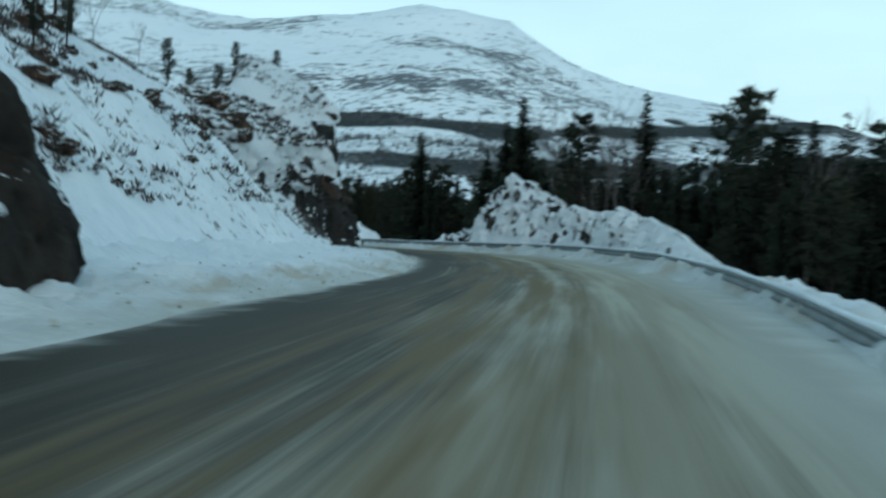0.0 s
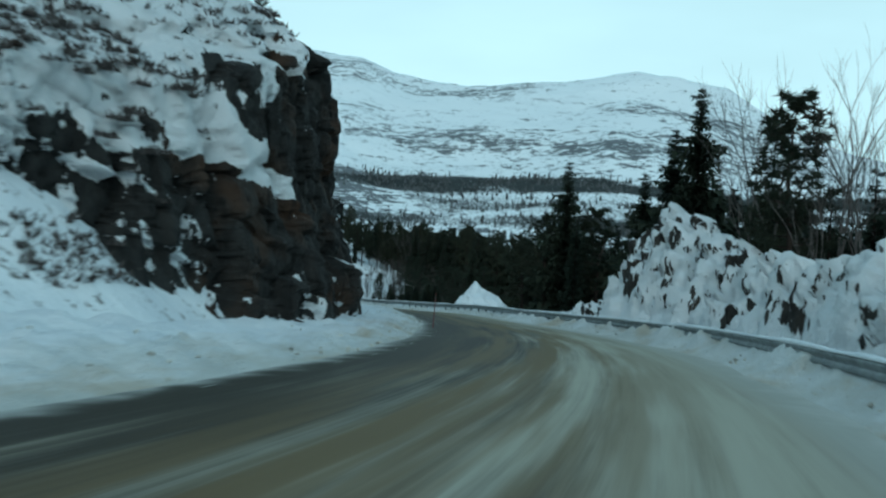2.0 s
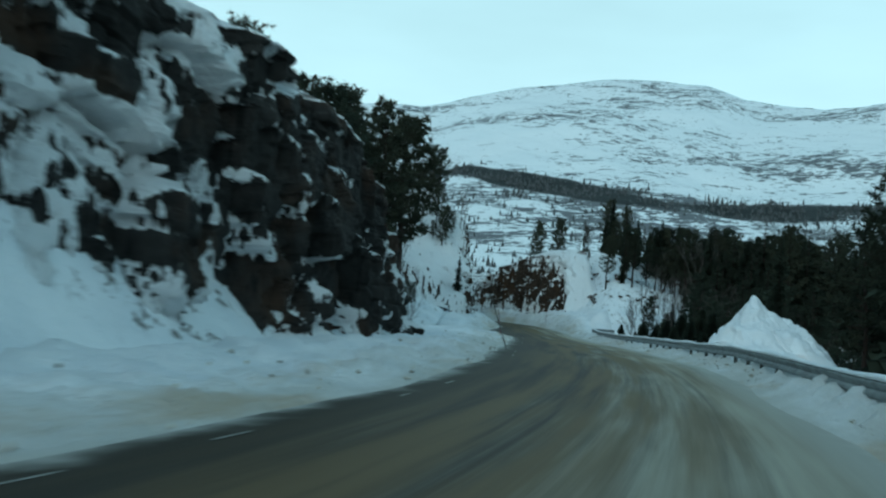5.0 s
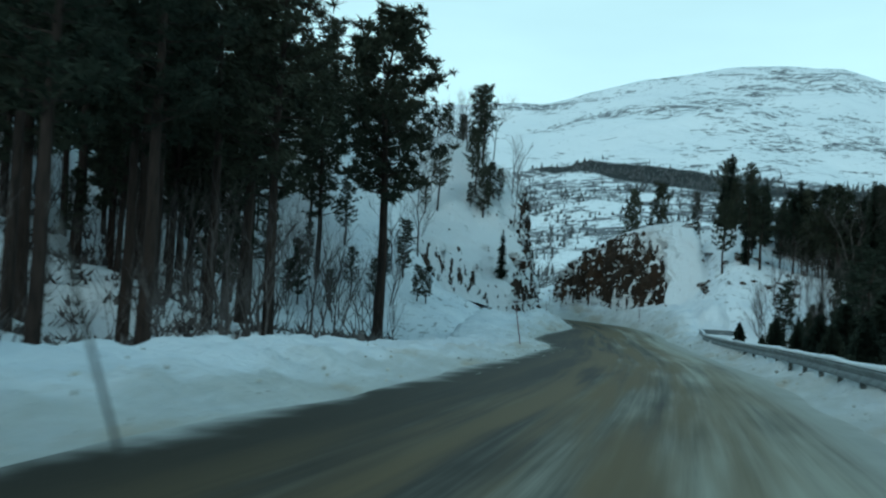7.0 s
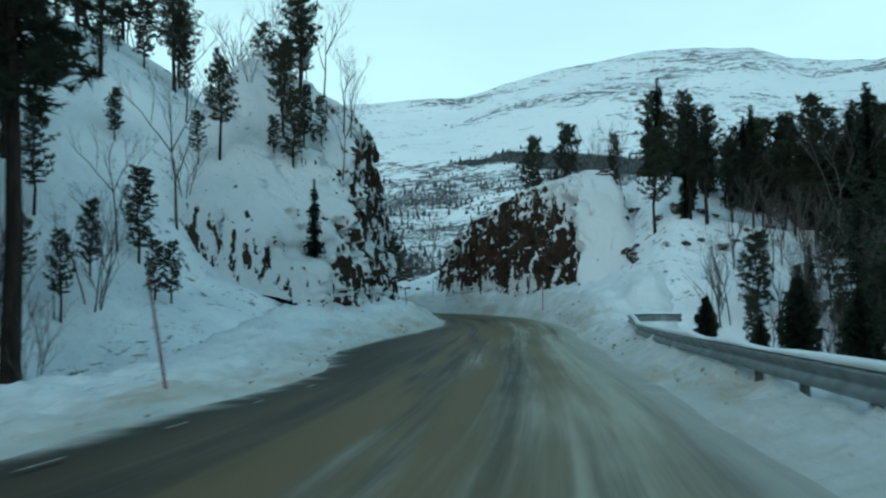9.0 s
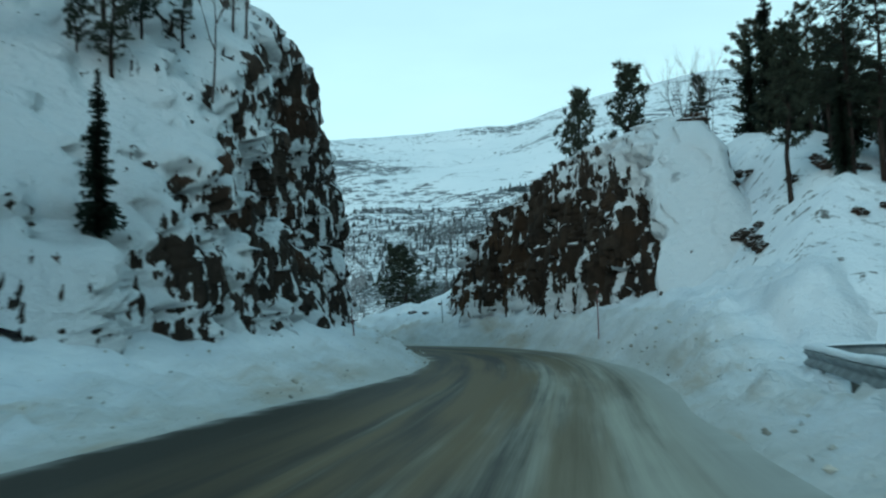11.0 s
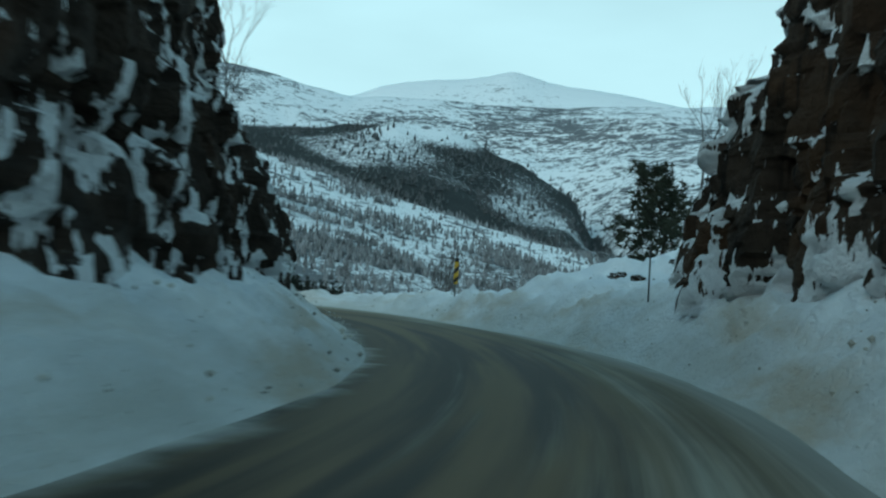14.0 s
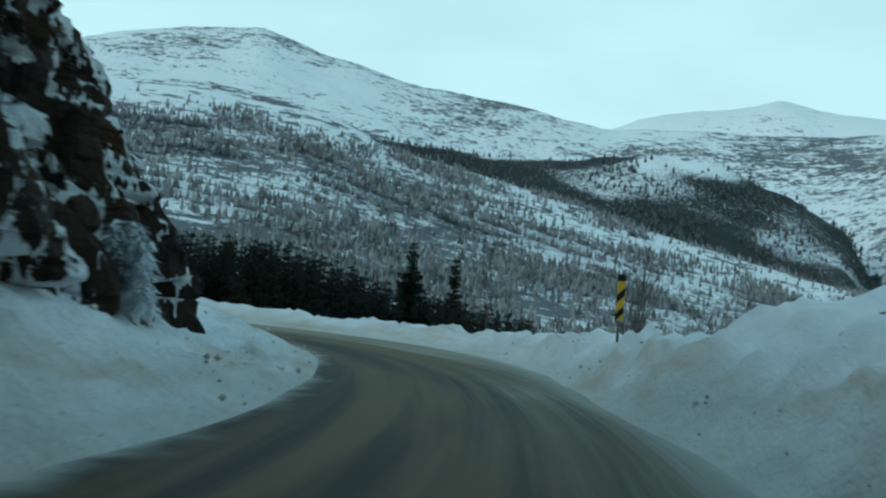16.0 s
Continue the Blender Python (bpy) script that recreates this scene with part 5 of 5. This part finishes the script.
MARK_Z = 0.9
mk = empty("hazard_marker", pose(-78.9, 205.75, MARK_Z, 0, 0, 62), "yellow and black striped hazard marker in the snow berm", "road sign")
v, f = [], []
tube(v, f, [(0, 0.04, ground_z(-78.9, 205.75) - 0.4 - MARK_Z), (0, 0.04, 0.9)], [0.03, 0.03], 8)
part("post", soup("post", v, f), M_POST, mk)
bm = bmesh.new()
box(bm, 0.18, 0.02, 1.0, pose(0, 0, 0.5), 0.006)
part("board", bm, M_YELLOW, mk)
for zc, slope, tall in ((0.16, 0.09, 0.08), (0.55, 0.09, 0.09), (0.93, 0.0, 0.07)):
    bm = bmesh.new()
    bm.faces.new([bm.verts.new((sx * 0.088, -0.014, zc + sx * slope + dz)) for sx, dz in ((-1, -tall), (1, -tall), (1, tall), (-1, tall))])
    bmesh.ops.solidify(bm, geom=bm.faces[:], thickness=-0.003)
    part("stripe", bm, M_BLACK, mk)

# ---- stones and heather on the hillsides ----
STONES = []
for k in range(5):
    p = np.stack(np.meshgrid(np.linspace(0, 2 * np.pi, 31)[:-1], np.linspace(0, np.pi, 17), indexing='ij'), -1)
    v = np.stack([np.cos(p[..., 0]) * np.sin(p[..., 1]), np.sin(p[..., 0]) * np.sin(p[..., 1]), np.cos(p[..., 1])], -1)
    _, _, c = cells(v * 1.3 + 5 * k, 40 + k)
    v = v * (0.5 + 0.75 * c + 0.3 * fbm(v * 2.4 + 3 * k, 4, k))[..., None] * np.array([1.0, 0.8, 0.7])
    STONES.append(sheet("stone", v, close=True))
    STONES[-1].polygons.foreach_set("use_smooth", np.zeros(len(STONES[-1].polygons), bool))


def stone(x, y, r, k, group="hillside rocks"):
    if not clear_of_road(x, y, 2.6 if x < -50 else 4.5):
        return
    ob = part("rock", STONES[k % 5], M_STONE_BARE)
    ob.matrix_basis = pose(x, y, surface_z(x, y) + r * 0.1, 0, 0, (x * 77 + y * 31) % 360)
    ob.scale = (r, r, r * 0.75)
    tagged(ob, "brown rock sticking out of the snowy slope", "rock", group)


rng = random.Random(21)
for x, y, r in [(-10.7, 52.8, 1.5), (-11.9, 54.5, 1.1), (-9.8, 51, 0.7), (-9.2, 49.9, 0.6), (-9.7, 42.4, 0.5), (-13, 53, 0.7), (-12, 44, 0.35), (-14.5, 41, 0.4), (-12.5, 36, 0.3)]:
    stone(x, y, r, int(x * 7 + y))
for k in range(170):
    y = rng.uniform(14, 66)
    stone(-7.5 - rng.uniform(0.5, 15), y, 0.10 + 0.55 * rng.random() ** 3, k)
for x, y, r in [(-44.9, 192.0, 0.65), (-44.2, 190.9, 0.6), (-42.6, 190.5, 0.35), (-42.2, 190.9, 0.3), (-40.9, 186.1, 0.35), (-43.4, 190.6, 0.4), (-41.9, 188.4, 0.25)]:
    stone(x, y, r, int(x * 5 - y), "rocks on the outcrop slope")
for k in range(34):
    stone(rng.uniform(-41, -32), rng.uniform(179, 193), rng.uniform(0.15, 0.42), k, "rocks on the outcrop slope")
for k in range(16):
    stone(rng.uniform(-72, -63), rng.uniform(201.5, 207), rng.uniform(0.06, 0.18), k, "rocks on the ridge")


for x, y, r in [(-68.9, 203.3, 0.42), (-68.1, 203.9, 0.28), (-66.5, 202.9, 0.2)]:
    stone(x, y, r, int(-x), "rocks on the ridge")


def tufts(name, spots, size, label, on_rock=False):
    """Heather and grass stalks poking through the snow."""
    rng = random.Random(len(spots))
    xs, ys = np.array([p[0] for p in spots]), np.array([p[1] for p in spots])
    zs = ground(xs, ys)[0]
    if on_rock:
        zs = [surface_z(x, y, z) for x, y, z in zip(xs, ys, zs)]
    v, f = [], []
    for x, y, z in zip(xs, ys, zs):
        k = size * rng.uniform(0.5, 1.6)
        for _ in range(7):
            a = rng.uniform(0, 6.283)
            e = Vector((math.cos(a) * 0.8, math.sin(a) * 0.8, rng.uniform(0.4, 1.0))) * k
            o = Vector((-math.sin(a), math.cos(a), 0)) * k * 0.16
            b = Vector((x + rng.uniform(-k, k) * 0.6, y + rng.uniform(-k, k) * 0.6, z - 0.05))
            n = len(v)
            v.extend((b + o, b - o, b + e))
            f.append((n, n + 1, n + 2))
    ob = part(name, soup(name, v, f), M_BIRCH)
    return tagged(ob, label, "heather", kind="stuff")


rng = random.Random(5)
spots = []
while len(spots) < 13000:
    y = rng.uniform(2, 74)
    d = rng.uniform(5.5, 26)
    if vnoise(np.array([[d * 0.25, y * 0.25, 0.0]]), 3)[0] + rng.uniform(-0.6, 0.6) > 0.05:
        s_ = arc_at(y)
        x, yy = on_road(s_, -(half(s_) + d))
        spots.append((float(x), float(yy)))
tufts("heather", spots, 0.2, "brown heather and twigs poking through hillside snow", True)
spots = [(rng.uniform(-75, -26), rng.uniform(116, 144)) for _ in range(1700)]
spots = [p for p in spots if abs(road_coords(np.array([p[0]]), np.array([p[1]]))[1][0]) > 9]
tufts("undergrowth", spots, 0.45, "brown twigs and undergrowth in the wood's snow")


# ---- far woods ----
def far_wood(name, count, a0, a1, r0, r1, h, material, label, seed, keep):
    rng = np.random.default_rng(seed)
    a, r = rng.uniform(a0, a1, count), np.sqrt(rng.uniform(r0 ** 2, r1 ** 2, count))
    ai = np.clip(np.searchsorted(az, a), 0, len(az) - 1)
    ri = np.clip(np.searchsorted(rr, r), 0, len(rr) - 1)
    z, fo = MZ[ai, ri], forest[ai, ri]
    tuft = vnoise(np.stack([r * np.sin(np.radians(a)), r * np.cos(np.radians(a)), 0 * r], -1) * 0.028, 33)
    ok = rng.uniform(0, 1, count) < fo * keep * (0.15 + 1.5 * step(-0.35, 0.4, tuft))
    a, r, z = np.radians(a[ok]), r[ok], z[ok]
    x, y = CX - r * np.sin(a), CY + r * np.cos(a)
    n = len(x)
    hh, ww = h * (0.35 + 1.1 * rng.uniform(0, 1, n) ** 1.6), h * rng.uniform(0.16, 0.42, n)
    t = rng.uniform(0, 6.28, n)
    v = np.zeros((n, 5, 3))
    for k in range(4):
        ang = t + k * np.pi / 2
        v[:, k] = np.stack([x + ww * np.cos(ang), y + ww * np.sin(ang), z - 2 + (k % 2) * hh * 0.25], -1)
    v[:, 4] = np.stack([x + ww * 0.3 * np.sin(t * 3), y, z + hh], -1)
    b = np.arange(n) * 5
    f = np.concatenate([np.stack([b + k, b + (k + 1) % 4, b + 4], -1) for k in range(4)], 0)
    me = bpy.data.meshes.new(name)
    me.from_pydata(v.reshape(-1, 3).tolist(), [], f.tolist())
    return tagged(part(name, me, material), label, "forest", kind="stuff")


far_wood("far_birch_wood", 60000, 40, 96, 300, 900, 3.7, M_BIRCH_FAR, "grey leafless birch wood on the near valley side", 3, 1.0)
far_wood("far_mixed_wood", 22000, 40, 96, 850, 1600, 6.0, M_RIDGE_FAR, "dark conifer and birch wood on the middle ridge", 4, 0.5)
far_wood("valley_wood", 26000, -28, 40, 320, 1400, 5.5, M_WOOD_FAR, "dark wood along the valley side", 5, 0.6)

# ---- worn edge line ----
paint = empty("edge_line", pose(0, 0, 0), "worn broken white line along the road edge", "road marking", kind="structure")
rng = random.Random(3)
for k in range(44):
    s0 = arc_at(30) + 3.0 * k
    if rng.random() < 0.6:
        continue
    ln = rng.uniform(0.4, 0.8)
    ss = np.linspace(s0, s0 + ln, 4)
    uu = -(half(ss) - 0.55)
    rows = []
    for off in (-0.022, 0.022):
        x, y = on_road(ss, uu + off)
        rows.append(np.stack([x, y, level(ss) - inward(ss) * 0.84 + 0.018], -1))
    part("dash", sheet("dash", np.stack(rows, 1)), M_LINE, paint)


# ---- clods thrown up by the plough ----
rng = np.random.default_rng(12)
n = 3200
cs = rng.uniform(arc_at(-5), ARC[-1] - 30, n)
side = np.where(rng.uniform(0, 1, n) < 0.5, -1, 1)
cd = 0.1 + 3.2 * rng.uniform(0, 1, n) ** 1.7
cx, cy = on_road(cs, side * (half(cs) + cd))
cz = level(cs) + np.where(side < 0, left_profile(cs, cd), right_profile(cs, cd, cx, cy)) + 0.035
cr = 0.012 + 0.05 * rng.uniform(0, 1, n) ** 4
octa = np.array([(1, 0, 0), (0, 1, 0), (-1, 0, 0), (0, -1, 0), (0, 0, 1), (0, 0, -1)], float)
v = np.stack([cx, cy, cz], 1)[:, None] + cr[:, None, None] * octa[None] * rng.uniform(0.6, 1.4, (n, 6, 1)) * np.array([1.2, 1.0, 0.8])
faces = np.array([(0, 1, 4), (1, 2, 4), (2, 3, 4), (3, 0, 4), (1, 0, 5), (2, 1, 5), (3, 2, 5), (0, 3, 5)])
f = (faces[None] + 6 * np.arange(n)[:, None, None]).reshape(-1, 3)
me = bpy.data.meshes.new("snow_clods")
me.from_pydata(v.reshape(-1, 3).tolist(), [], f.tolist())
tagged(part("snow_clods", me, M_CLOD), "small dirty snow clods along the ploughed banks", "snow clods", kind="stuff")
